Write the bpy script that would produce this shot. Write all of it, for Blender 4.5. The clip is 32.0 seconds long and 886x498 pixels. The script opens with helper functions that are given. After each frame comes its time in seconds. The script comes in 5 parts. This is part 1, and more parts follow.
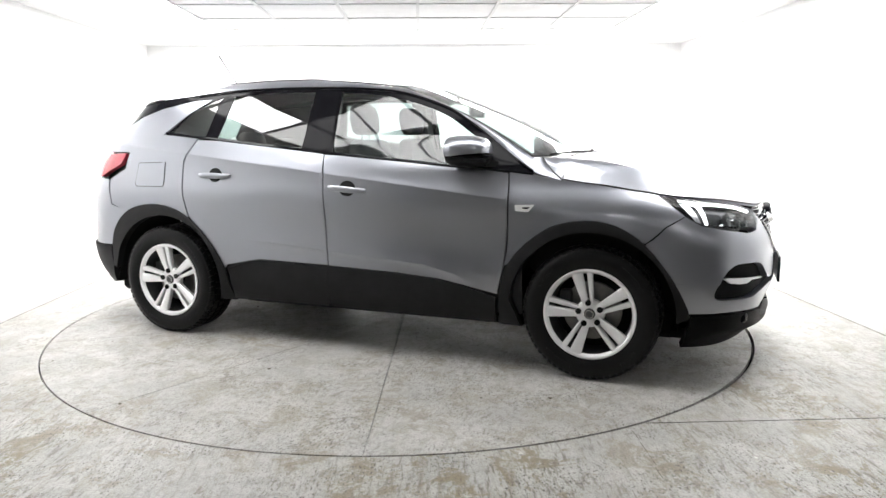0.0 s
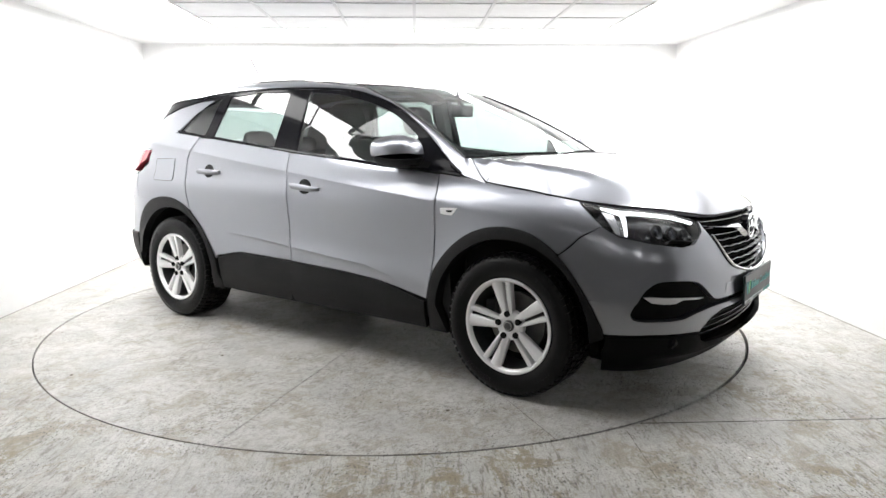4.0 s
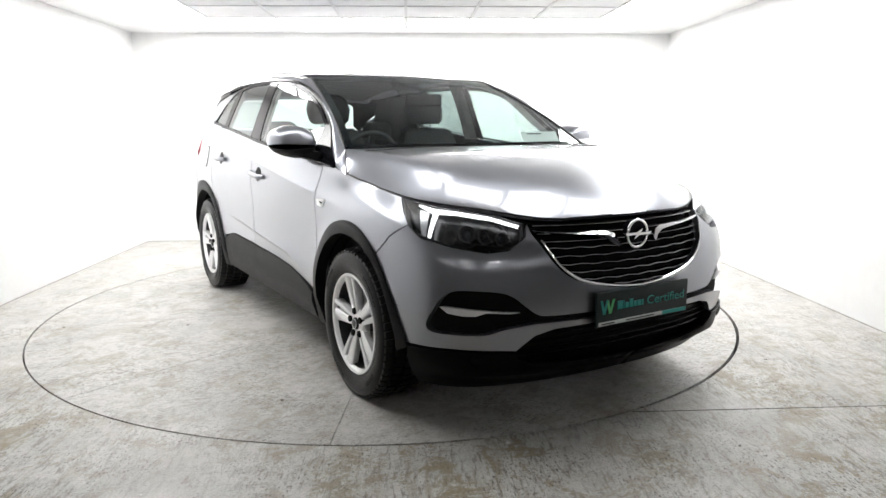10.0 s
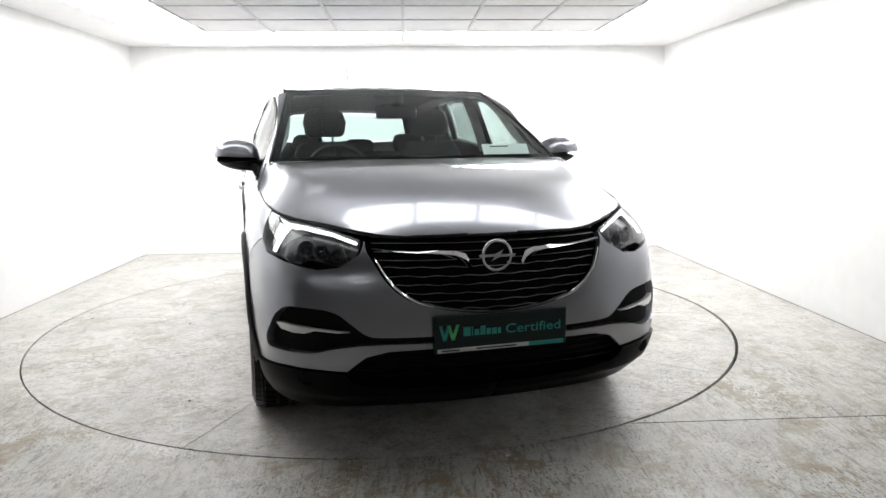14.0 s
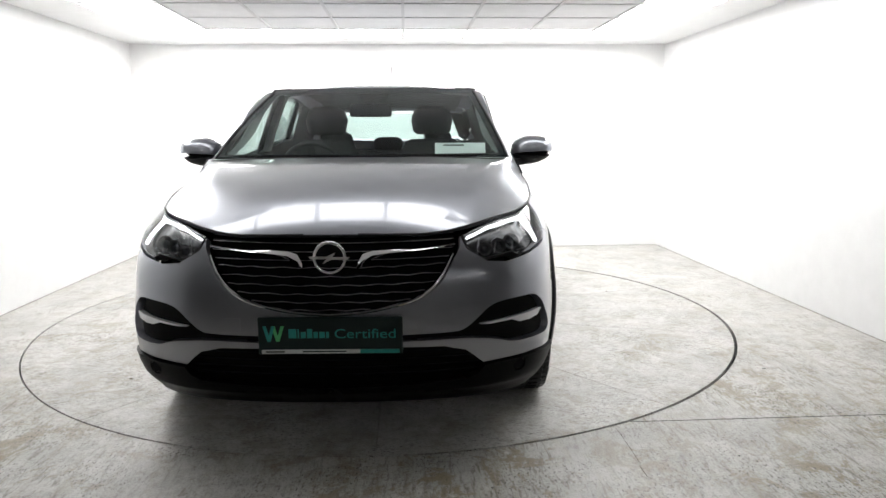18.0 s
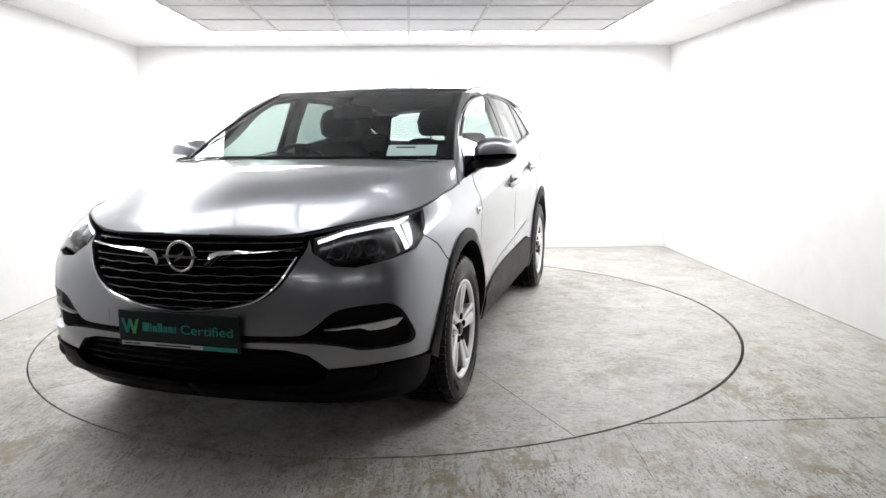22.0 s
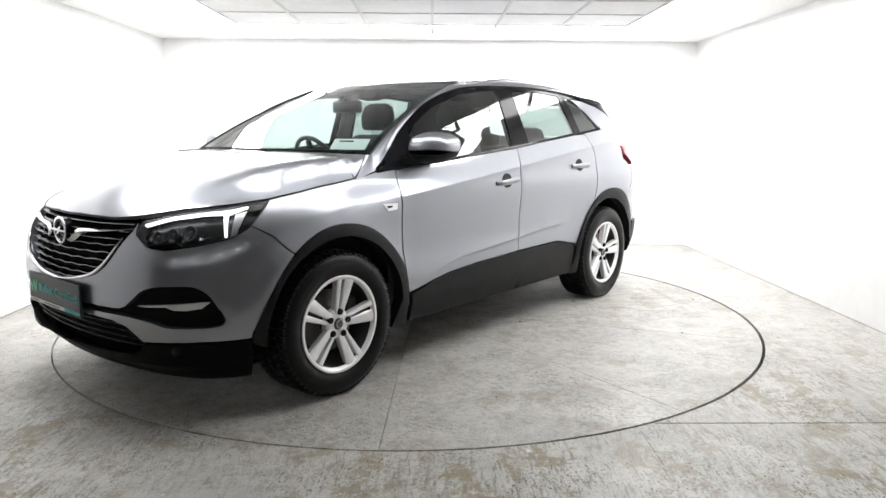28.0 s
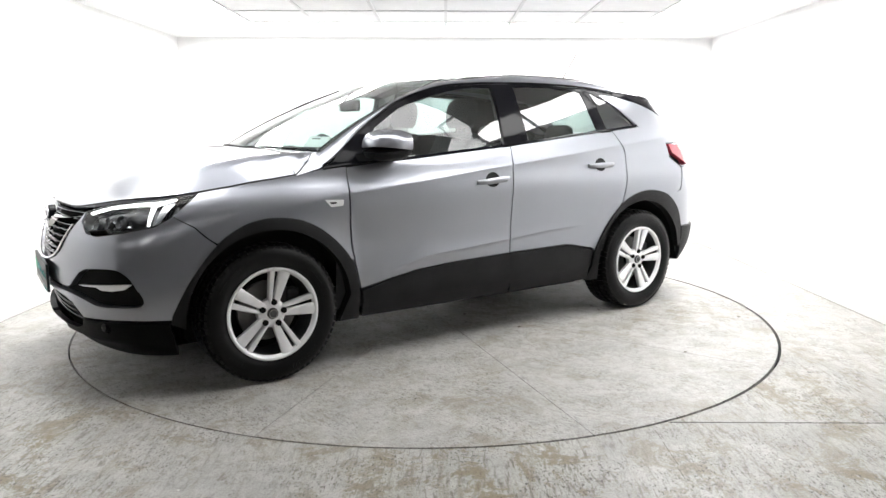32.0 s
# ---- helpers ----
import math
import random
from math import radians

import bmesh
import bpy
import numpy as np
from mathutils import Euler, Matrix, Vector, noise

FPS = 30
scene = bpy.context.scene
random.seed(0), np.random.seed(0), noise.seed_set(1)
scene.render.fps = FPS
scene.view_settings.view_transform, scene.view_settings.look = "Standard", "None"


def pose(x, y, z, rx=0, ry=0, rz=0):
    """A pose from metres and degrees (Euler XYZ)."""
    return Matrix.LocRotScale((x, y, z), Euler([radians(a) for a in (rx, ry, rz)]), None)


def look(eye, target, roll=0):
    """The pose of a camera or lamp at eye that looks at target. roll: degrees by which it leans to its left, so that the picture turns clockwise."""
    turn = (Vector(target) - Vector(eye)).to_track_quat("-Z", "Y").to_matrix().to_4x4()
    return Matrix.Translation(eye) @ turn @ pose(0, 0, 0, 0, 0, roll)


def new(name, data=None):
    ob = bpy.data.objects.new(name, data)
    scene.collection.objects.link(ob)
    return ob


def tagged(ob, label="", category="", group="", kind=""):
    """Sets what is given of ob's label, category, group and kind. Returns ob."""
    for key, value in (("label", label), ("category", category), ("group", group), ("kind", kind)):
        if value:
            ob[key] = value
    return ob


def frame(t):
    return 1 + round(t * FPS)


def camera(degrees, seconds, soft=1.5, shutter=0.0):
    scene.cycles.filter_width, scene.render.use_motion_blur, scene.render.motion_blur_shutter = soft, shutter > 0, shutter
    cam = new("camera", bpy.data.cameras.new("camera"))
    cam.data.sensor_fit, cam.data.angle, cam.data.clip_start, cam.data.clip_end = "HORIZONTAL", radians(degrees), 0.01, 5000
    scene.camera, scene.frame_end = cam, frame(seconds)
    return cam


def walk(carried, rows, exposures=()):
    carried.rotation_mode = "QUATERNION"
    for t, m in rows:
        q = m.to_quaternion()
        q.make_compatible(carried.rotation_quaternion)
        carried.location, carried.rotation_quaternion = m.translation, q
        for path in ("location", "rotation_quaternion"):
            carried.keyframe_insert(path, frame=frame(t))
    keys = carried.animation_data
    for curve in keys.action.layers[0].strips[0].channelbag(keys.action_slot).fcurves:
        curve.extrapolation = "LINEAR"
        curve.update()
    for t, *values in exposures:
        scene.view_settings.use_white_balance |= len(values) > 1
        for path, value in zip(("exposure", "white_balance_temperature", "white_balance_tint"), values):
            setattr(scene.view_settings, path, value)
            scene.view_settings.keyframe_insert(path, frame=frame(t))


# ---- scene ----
# camera: stands still, swings a little
EYE = Vector((0.122, -4.849, 1.231))
SWING = (
    (0, 1.80, -9.06, -0.51),
    (0.5, 1.84, -8.99, -0.51),
    (1, 1.83, -8.88, -0.53),
    (1.5, 1.82, -8.78, -0.58),
    (2, 1.80, -8.72, -0.60),
    (2.5, 1.80, -8.75, -0.56),
    (3, 1.86, -8.84, -0.44),
    (3.5, 1.99, -8.97, -0.27),
    (5.5, 2.72, -9.29, -0.24),
    (6, 2.75, -9.24, -0.16),
    (6.5, 2.83, -9.22, -0.20),
    (7, 2.92, -9.24, -0.22),
    (7.5, 3.00, -9.31, -0.22),
    (8, 3.03, -9.45, -0.16),
    (8.5, 3.02, -9.61, -0.06),
    (9, 2.98, -9.75, -0.05),
    (9.5, 2.90, -9.87, -0.15),
    (10, 2.81, -9.90, -0.24),
    (10.5, 2.78, -9.83, -0.29),
    (11, 2.75, -9.77, -0.33),
    (11.5, 2.76, -9.74, -0.33),
    (12, 2.78, -9.65, -0.38),
    (12.5, 2.83, -9.44, -0.49),
    (13, 2.86, -9.21, -0.57),
    (13.5, 2.91, -9.02, -0.55),
    (14, 2.97, -8.93, -0.54),
    (14.5, 3.01, -8.89, -0.56),
    (16.5, 3.04, -8.81, -0.53),
    (17, 3.02, -8.88, -0.50),
    (17.5, 3.01, -8.97, -0.44),
    (18, 3.00, -9.08, -0.39),
    (18.5, 2.99, -9.22, -0.36),
    (19, 2.93, -9.29, -0.35),
    (19.5, 2.82, -9.22, -0.34),
    (20, 2.70, -9.08, -0.40),
    (20.5, 2.61, -8.91, -0.43),
    (21, 2.55, -8.80, -0.46),
    (21.5, 2.53, -8.82, -0.48),
    (22, 2.53, -8.95, -0.47),
    (22.5, 2.56, -9.10, -0.45),
    (23, 2.59, -9.22, -0.42),
    (23.5, 2.58, -9.26, -0.39),
    (24, 2.55, -9.30, -0.32),
    (24.5, 2.49, -9.34, -0.23),
    (25, 2.41, -9.39, -0.13),
    (25.5, 2.31, -9.43, 0.02),
    (27.5, 1.21, -9.41, 0.22),
    (28, 0.92, -9.37, 0.28),
    (28.5, 0.69, -9.31, 0.22),
    (29, 0.52, -9.26, 0.15),
    (29.5, 0.36, -9.26, 0.14),
    (30, 0.18, -9.30, 0.15),
    (30.5, 0.03, -9.35, 0.12),
    (31, -0.08, -9.41, 0.09),
    (31.5, -0.15, -9.47, 0.11),
    (32, -0.18, -9.55, 0.17),
)


def aim(yaw, pitch, roll):
    y, p = radians(yaw), radians(pitch)
    return look(EYE, EYE + Vector((math.sin(y) * math.cos(p), math.cos(y) * math.cos(p), math.sin(p))), roll)


cam = camera(64.6, 32.0)
walk(cam, [(t, aim(a, b, c)) for t, a, b, c in SWING], [(0, 0.50), (3, 0.36), (9, 0.16), (14, 0.02), (18, -0.06), (22, -0.10), (25, -0.02), (28, 0.18), (32, 0.40)])

# ---- light: the lit ceiling panels are the only lamps; a dim hall lies behind the camera ----
world = bpy.data.worlds.new("hall_air")
world.use_nodes = True
world.node_tree.nodes["Background"].inputs[0].default_value = (0.8, 0.9, 1.0, 1)
world.node_tree.nodes["Background"].inputs[1].default_value = 0.05
scene.world = world
PANEL_GLOW = 12.0

# ---- plan ----
XL, XR, YB, YF, HC, R = -2.76, 2.974, 2.929, -7.4, 2.217, 2.27
CAR_X, CAR_Y = 0.116, -0.055


# ---- materials ----
def node_mat(name):
    m = bpy.data.materials.new(name)
    m.use_nodes = True
    nt = m.node_tree
    return m, nt, nt.nodes["Principled BSDF"]


def link(nt, a, b):
    nt.links.new(a, b)


def noise_tex(nt, scale, detail=4.0, rough=0.6, coords="Object", stretch=None):
    tc = nt.nodes.new("ShaderNodeTexCoord")
    n = nt.nodes.new("ShaderNodeTexNoise")
    n.inputs["Scale"].default_value = scale
    n.inputs["Detail"].default_value = detail
    n.inputs["Roughness"].default_value = rough
    src = tc.outputs[coords]
    if stretch:
        mp = nt.nodes.new("ShaderNodeMapping")
        mp.inputs["Scale"].default_value = stretch
        link(nt, src, mp.inputs["Vector"])
        src = mp.outputs["Vector"]
    link(nt, src, n.inputs["Vector"])
    return n


def ramp(nt, src, stops):
    r = nt.nodes.new("ShaderNodeValToRGB")
    e = r.color_ramp.elements
    while len(e) < len(stops):
        e.new(0.5)
    for q, (p, c) in zip(e, stops):
        q.position = p
        q.color = (*c, 1) if len(c) == 3 else c
    link(nt, src, r.inputs["Fac"])
    return r


def mix_col(nt, fac, a, b, mode="MIX"):
    m = nt.nodes.new("ShaderNodeMix")
    m.data_type, m.blend_type = "RGBA", mode
    for sock, v in ((m.inputs[0], fac), (m.inputs[6], a), (m.inputs[7], b)):
        if isinstance(v, (int, float)):
            sock.default_value = v
        elif isinstance(v, tuple):
            sock.default_value = (*v, 1)
        else:
            link(nt, v, sock)
    return m.outputs[2]


def bump(nt, bsdf, src, strength, dist=0.002):
    b = nt.nodes.new("ShaderNodeBump")
    b.inputs["Strength"].default_value = strength
    b.inputs["Distance"].default_value = dist
    link(nt, src, b.inputs["Height"])
    link(nt, b.outputs["Normal"], bsdf.inputs["Normal"])


def simple(name, col, rough=0.5, metal=0.0, coat=0.0, grain=0.0, grain_scale=300.0, spread=0.25, spec=0.5):
    """A plain material with a little variation in tone and gloss and a fine grain."""
    m, nt, b = node_mat(name)
    b.inputs["Metallic"].default_value = metal
    b.inputs["Coat Weight"].default_value = coat
    b.inputs["Coat Roughness"].default_value = 0.04
    b.inputs["Specular IOR Level"].default_value = spec
    n = noise_tex(nt, 7.0, 5.0)
    lo, hi = (tuple(c * (1 - spread) for c in col), tuple(min(1, c * (1 + spread)) for c in col))
    link(nt, ramp(nt, n.outputs["Fac"], ((0.35, lo), (0.65, hi))).outputs["Color"], b.inputs["Base Color"])
    r = nt.nodes.new("ShaderNodeMapRange")
    r.inputs["To Min"].default_value, r.inputs["To Max"].default_value = rough * 0.85, min(1, rough * 1.15)
    link(nt, n.outputs["Fac"], r.inputs["Value"])
    link(nt, r.outputs["Result"], b.inputs["Roughness"])
    if grain:
        g = noise_tex(nt, grain_scale, 2.0)
        bump(nt, b, g.outputs["Fac"], grain)
    return m


def paint_mat():
    """Silver-grey metallic base with fine flakes under a sharp clear coat."""
    m, nt, b = node_mat("silver_grey_paint")
    b.inputs["Metallic"].default_value = 0.88
    b.inputs["Coat Weight"].default_value = 1.0
    b.inputs["Coat IOR"].default_value = 1.55
    b.inputs["Coat Roughness"].default_value = 0.012
    fl = noise_tex(nt, 1400.0, 1.0)
    dirt = noise_tex(nt, 5.0, 6.0)
    c = mix_col(nt, fl.outputs["Fac"], (0.238, 0.247, 0.278), (0.350, 0.362, 0.402))
    c = mix_col(nt, ramp(nt, dirt.outputs["Fac"], ((0.45, (0, 0, 0)), (0.8, (0.25, 0.25, 0.25)))).outputs["Color"], c, (0.32, 0.315, 0.32))
    link(nt, c, b.inputs["Base Color"])
    r = nt.nodes.new("ShaderNodeMapRange")
    r.inputs["To Min"].default_value, r.inputs["To Max"].default_value = 0.26, 0.33
    link(nt, dirt.outputs["Fac"], r.inputs["Value"])
    link(nt, r.outputs["Result"], b.inputs["Roughness"])
    return m


def glass_mat(name, tint, base_gloss=0.05):
    m, nt, b = node_mat(name)
    nt.nodes.remove(b)
    t = nt.nodes.new("ShaderNodeBsdfTransparent")
    t.inputs["Color"].default_value = (*tint, 1)
    g = nt.nodes.new("ShaderNodeBsdfGlossy")
    g.inputs["Roughness"].default_value = 0.0
    lw = nt.nodes.new("ShaderNodeLayerWeight")
    lw.inputs["Blend"].default_value = 0.5
    p = nt.nodes.new("ShaderNodeMath")
    p.operation = "POWER"
    p.inputs[1].default_value = 5.0
    link(nt, lw.outputs["Facing"], p.inputs[0])
    f = nt.nodes.new("ShaderNodeMath")
    f.operation, f.use_clamp = "MULTIPLY_ADD", True
    link(nt, p.outputs[0], f.inputs[0])
    f.inputs[1].default_value, f.inputs[2].default_value = 1 - base_gloss, base_gloss
    x = nt.nodes.new("ShaderNodeMixShader")
    link(nt, f.outputs[0], x.inputs[0])
    link(nt, t.outputs["BSDF"], x.inputs[1])
    link(nt, g.outputs["BSDF"], x.inputs[2])
    link(nt, x.outputs["Shader"], nt.nodes["Material Output"].inputs["Surface"])
    return m


def glow_mat(name, col, strength):
    m, nt, b = node_mat(name)
    b.inputs["Base Color"].default_value = (0.85, 0.85, 0.85, 1)
    b.inputs["Emission Color"].default_value = (*col, 1)
    b.inputs["Emission Strength"].default_value = strength
    return m


def concrete_mat(name, streak, tone=1.0, seed=0.0, dirt=1.0, warm=1.0, bright_back=False):
    """Worn grey concrete: cloudy trowelled patches, brown stains, brushed streaks and small pits. The last flag thins
    the dirt towards the back, bright light put into the colour.
    """
    m, nt, b = node_mat(name)
    tc = nt.nodes.new("ShaderNodeTexCoord")
    mp = nt.nodes.new("ShaderNodeMapping")
    mp.inputs["Location"].default_value = (seed, seed * 0.7, 0)
    link(nt, tc.outputs["Object"], mp.inputs["Vector"])

    def nz(scale, detail, rough, stretch=None, warp=0.0):
        n = nt.nodes.new("ShaderNodeTexNoise")
        n.inputs["Scale"].default_value, n.inputs["Detail"].default_value, n.inputs["Roughness"].default_value = scale, detail, rough
        n.inputs["Distortion"].default_value = warp
        src = mp.outputs["Vector"]
        if stretch:
            q = nt.nodes.new("ShaderNodeMapping")
            q.inputs["Rotation"].default_value, q.inputs["Scale"].default_value = (0, 0, radians(stretch[0])), (stretch[1], stretch[2], 1)
            link(nt, src, q.inputs["Vector"])
            src = q.outputs["Vector"]
        link(nt, src, n.inputs["Vector"])
        return n.outputs["Fac"]

    def grey(src, *stops):
        return ramp(nt, src, [(p, (v, v, v)) for p, v in stops]).outputs["Color"]

    def times(a, c):
        return mix_col(nt, 1.0, a, c, "MULTIPLY")

    T, W = tone, warm
    brown = (0.30 * T, (0.30 - 0.042 * W) * T, (0.30 - 0.125 * W) * T)
    k1, k2 = 1 - 0.012 * W, 1 - 0.045 * W
    cloud = ramp(nt, nz(2.2, 9, 0.66, None, 0.4), [(p, (v * T, v * T * k1, v * T * k2)) for p, v in ((0.30, 0.44), (0.46, 0.52), (0.52, 0.56), (0.70, 0.62))]).outputs["Color"]
    c = mix_col(nt, 0.85, cloud, ramp(nt, nz(19, 10, 0.78, None, 0.5), ((0.34, (0.62, 0.61, 0.59)), (0.46, (0.94, 0.935, 0.925)), (0.68, (1.12, 1.12, 1.12)))).outputs["Color"], "MULTIPLY")
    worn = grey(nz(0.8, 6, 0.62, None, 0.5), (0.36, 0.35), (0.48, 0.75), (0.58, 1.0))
    # back thinned to put its glare into the colour; streaked dirt stays in front
    if bright_back:
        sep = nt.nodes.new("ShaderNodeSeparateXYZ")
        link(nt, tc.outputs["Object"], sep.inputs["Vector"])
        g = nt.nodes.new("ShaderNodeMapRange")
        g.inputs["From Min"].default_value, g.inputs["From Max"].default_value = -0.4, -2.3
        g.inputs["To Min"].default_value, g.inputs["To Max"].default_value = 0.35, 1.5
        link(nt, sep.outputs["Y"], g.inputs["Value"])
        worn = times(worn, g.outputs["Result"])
    # brushed streaks, broad and fine
    broad = grey(nz(9, 6, 0.66, streak, 0.3), (0.50, 0.0), (0.62, 0.40 * dirt), (0.74, 0.65 * dirt))
    c = mix_col(nt, times(broad, worn), c, brown)
    fine_streak = grey(nz(38, 6, 0.7, streak, 0.4), (0.52, 0.0), (0.60, 0.45 * dirt), (0.70, 0.75 * dirt))
    c = mix_col(nt, times(fine_streak, worn), c, (0.17 * T, (0.17 - 0.020 * W) * T, (0.17 - 0.055 * W) * T))
    # scuffed stains with ragged edges
    stain = grey(nz(4.5, 12, 0.80, None, 0.5), (0.51, 0.0), (0.55, 0.60 * dirt), (0.64, 0.9 * dirt))
    c = mix_col(nt, times(stain, worn), c, brown)
    scuff = times(grey(nz(4.2, 4, 0.6), (0.54, 0.0), (0.62, 1.0)), grey(nz(55, 6, 0.75, (streak[0] + 30, 1.0, 0.35)), (0.50, 0.0), (0.57, 0.7 * dirt)))
    c = mix_col(nt, scuff, c, (0.22 * T, (0.22 - 0.028 * W) * T, (0.22 - 0.08 * W) * T))
    # dark pits and crumbs in clusters
    pits = times(grey(nz(110, 3, 0.6, (streak[0], 1.0, 0.45)), (0.57, 0.0), (0.63, 1.0)), grey(nz(3.4, 5, 0.65), (0.44, 0.10), (0.56, 1.0)))
    c = mix_col(nt, times(pits, grey(worn, (0.0, 0.25), (1.0, 1.0))), c, (0.075, 0.066, 0.055))
    pale = grey(nz(9, 6, 0.7, (streak[0] + 12, 1.0, 0.5)), (0.57, 0.0), (0.72, 0.55))
    pale = times(pale, (0.6, 0.6, 0.6))
    c = mix_col(nt, pale, c, (0.60 * T, 0.622 * T, 0.615 * T))
    fine = nz(120, 8, 0.82)
    c = mix_col(nt, 0.8, c, grey(fine, (0.36, 0.50), (0.5, 1.0), (0.64, 1.22)), "MULTIPLY")
    link(nt, c, b.inputs["Base Color"])
    link(nt, grey(nz(3, 6, 0.6), (0.3, 0.36), (0.7, 0.62)), b.inputs["Roughness"])
    bump(nt, b, fine, 0.25, 0.002)
    return m


PAINT = paint_mat()
CLAD = simple("grained_black_plastic", (0.0085, 0.0086, 0.0092), 0.5, grain=0.25, grain_scale=700, spec=0.18)
SKIRT = simple("smooth_black_skirt", (0.0028, 0.0028, 0.0032), 0.4, grain=0.1, grain_scale=700, spec=0.07)
GLOSS_BLACK = simple("gloss_black_trim", (0.007, 0.007, 0.009), 0.08, spread=0.1, spec=0.09)
MATT_BLACK = simple("matt_black_liner", (0.0055, 0.0055, 0.0055), 0.8, grain=0.4, grain_scale=120, spec=0.15)
RUBBER = simple("tyre_rubber", (0.0042, 0.0042, 0.0046), 0.34, grain=0.3, grain_scale=260, spec=0.2)
SEAL = simple("rubber_seal", (0.012, 0.012, 0.012), 0.4)
CHROME = simple("bright_chrome", (0.82, 0.83, 0.84), 0.07, 1.0, spread=0.04)
SLAT_EDGE = simple("dull_slat_edge", (0.26, 0.26, 0.27), 0.35, 1.0, spread=0.3)
SATIN = simple("satin_silver_trim", (0.62, 0.62, 0.63), 0.25, 1.0, spread=0.06)
ALLOY = simple("silver_alloy", (0.80, 0.80, 0.81), 0.30, 0.25, coat=0.5, spread=0.06)
# dark alloy; on the wheel barrels the shade behind the spokes is in this colour
ALLOY_DARK = simple("dark_alloy_and_barrel_shade", (0.055, 0.055, 0.057), 0.5, 0.5)
STEEL = simple("brake_steel", (0.17, 0.165, 0.16), 0.45, 0.9)
FABRIC = simple("dark_seat_fabric", (0.019, 0.020, 0.022), 0.9, grain=0.6, grain_scale=500)
DASH = simple("dark_soft_plastic", (0.024, 0.025, 0.027), 0.6, grain=0.3, grain_scale=500)
LINING = simple("grey_pillar_lining", (0.34, 0.35, 0.35), 0.85, grain=0.2)
GLASS = glass_mat("side_glass", (0.70, 0.80, 0.77), 0.10)
GLASS_REAR = glass_mat("tinted_rear_glass", (0.34, 0.40, 0.39), 0.10)
SCREEN = glass_mat("windscreen_glass", (0.66, 0.76, 0.73), 0.03)
LENS = glass_mat("clear_lamp_lens", (0.86, 0.88, 0.90), 0.03)
RED_LENS = simple("red_lamp_lens", (0.34, 0.04, 0.06), 0.12, coat=0.6, spread=0.2)
DRL = glow_mat("lit_running_light", (1, 1, 1), 2.5)
LAMP_BLACK = simple("lamp_housing", (0.012, 0.012, 0.013), 0.22, spread=0.3, spec=0.4)
PROJECTOR = simple("projector_glass", (0.06, 0.065, 0.075), 0.08, 0.5)
PAPER = simple("white_paper", (0.82, 0.83, 0.84), 0.7, spread=0.03)
PLATE_BG = simple("dark_plate", (0.006, 0.017, 0.017), 0.35, spread=0.2, spec=0.3)
PLATE_TEAL = simple("teal_print", (0.03, 0.30, 0.27), 0.4, spread=0.05)
PLATE_GREEN = simple("green_print", (0.10, 0.52, 0.20), 0.4, spread=0.1)
PLATE_GREY = simple("grey_print", (0.55, 0.58, 0.58), 0.5, spread=0.1)
WALL = simple("white_wall_paint", (0.83, 0.83, 0.83), 0.6, grain=0.15, grain_scale=60, spread=0.02)
TILE = simple("white_ceiling_tile", (0.78, 0.78, 0.79), 0.8, grain=0.3, grain_scale=180, spread=0.03)
TBAR = simple("ceiling_grid_metal", (0.62, 0.62, 0.63), 0.5, spread=0.03)
LIT = glow_mat("lit_ceiling_panel", (1.0, 0.995, 0.985), PANEL_GLOW)
HALL_LAMP = glow_mat("lit_strip_lamp", (1.0, 0.98, 0.95), 22.0)
LIT_DIM = glow_mat("dimmer_ceiling_panel", (1.0, 0.995, 0.985), PANEL_GLOW * 0.36)
HALL = simple("grey_hall_wall", (0.26, 0.26, 0.265), 0.8, spread=0.1)
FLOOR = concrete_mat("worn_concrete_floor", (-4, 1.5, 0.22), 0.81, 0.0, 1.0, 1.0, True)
DISC = concrete_mat("turntable_concrete", (52, 1.0, 0.6), 0.82, 3.7, 0.85, 0.9)
GAP = simple("dark_gap", (0.015, 0.014, 0.013), 0.9)
CRACK = simple("brown_crack", (0.13, 0.11, 0.085), 0.9)
CHIP = simple("white_chip", (0.7, 0.7, 0.68), 0.8)


# ---- mesh helpers ----
def part(name, bm, material, parent, label=""):
    me = bpy.data.meshes.new(name)
    bm.to_mesh(me)
    bm.free()
    me.materials.append(material)
    ob = new(name, me)
    if parent:
        ob.parent = parent
    if label:
        ob["label"] = label
    return ob


def smooth(ob, angle=40):
    for p in ob.data.polygons:
        p.use_smooth = True
    ob.data.set_sharp_from_angle(angle=radians(angle))
    return ob


def bm_box(a, b, bevel=0.0, bm=None, segments=1):
    bm = bm or bmesh.new()
    r = bmesh.ops.create_cube(bm, size=1)
    for v in r["verts"]:
        v.co = [(a[i] + b[i]) / 2 + v.co[i] * (b[i] - a[i]) for i in range(3)]
    if bevel:
        es = list({e for v in r["verts"] for e in v.link_edges})
        bmesh.ops.bevel(bm, geom=es, offset=bevel, segments=segments, affect="EDGES", profile=0.5)
    return bm


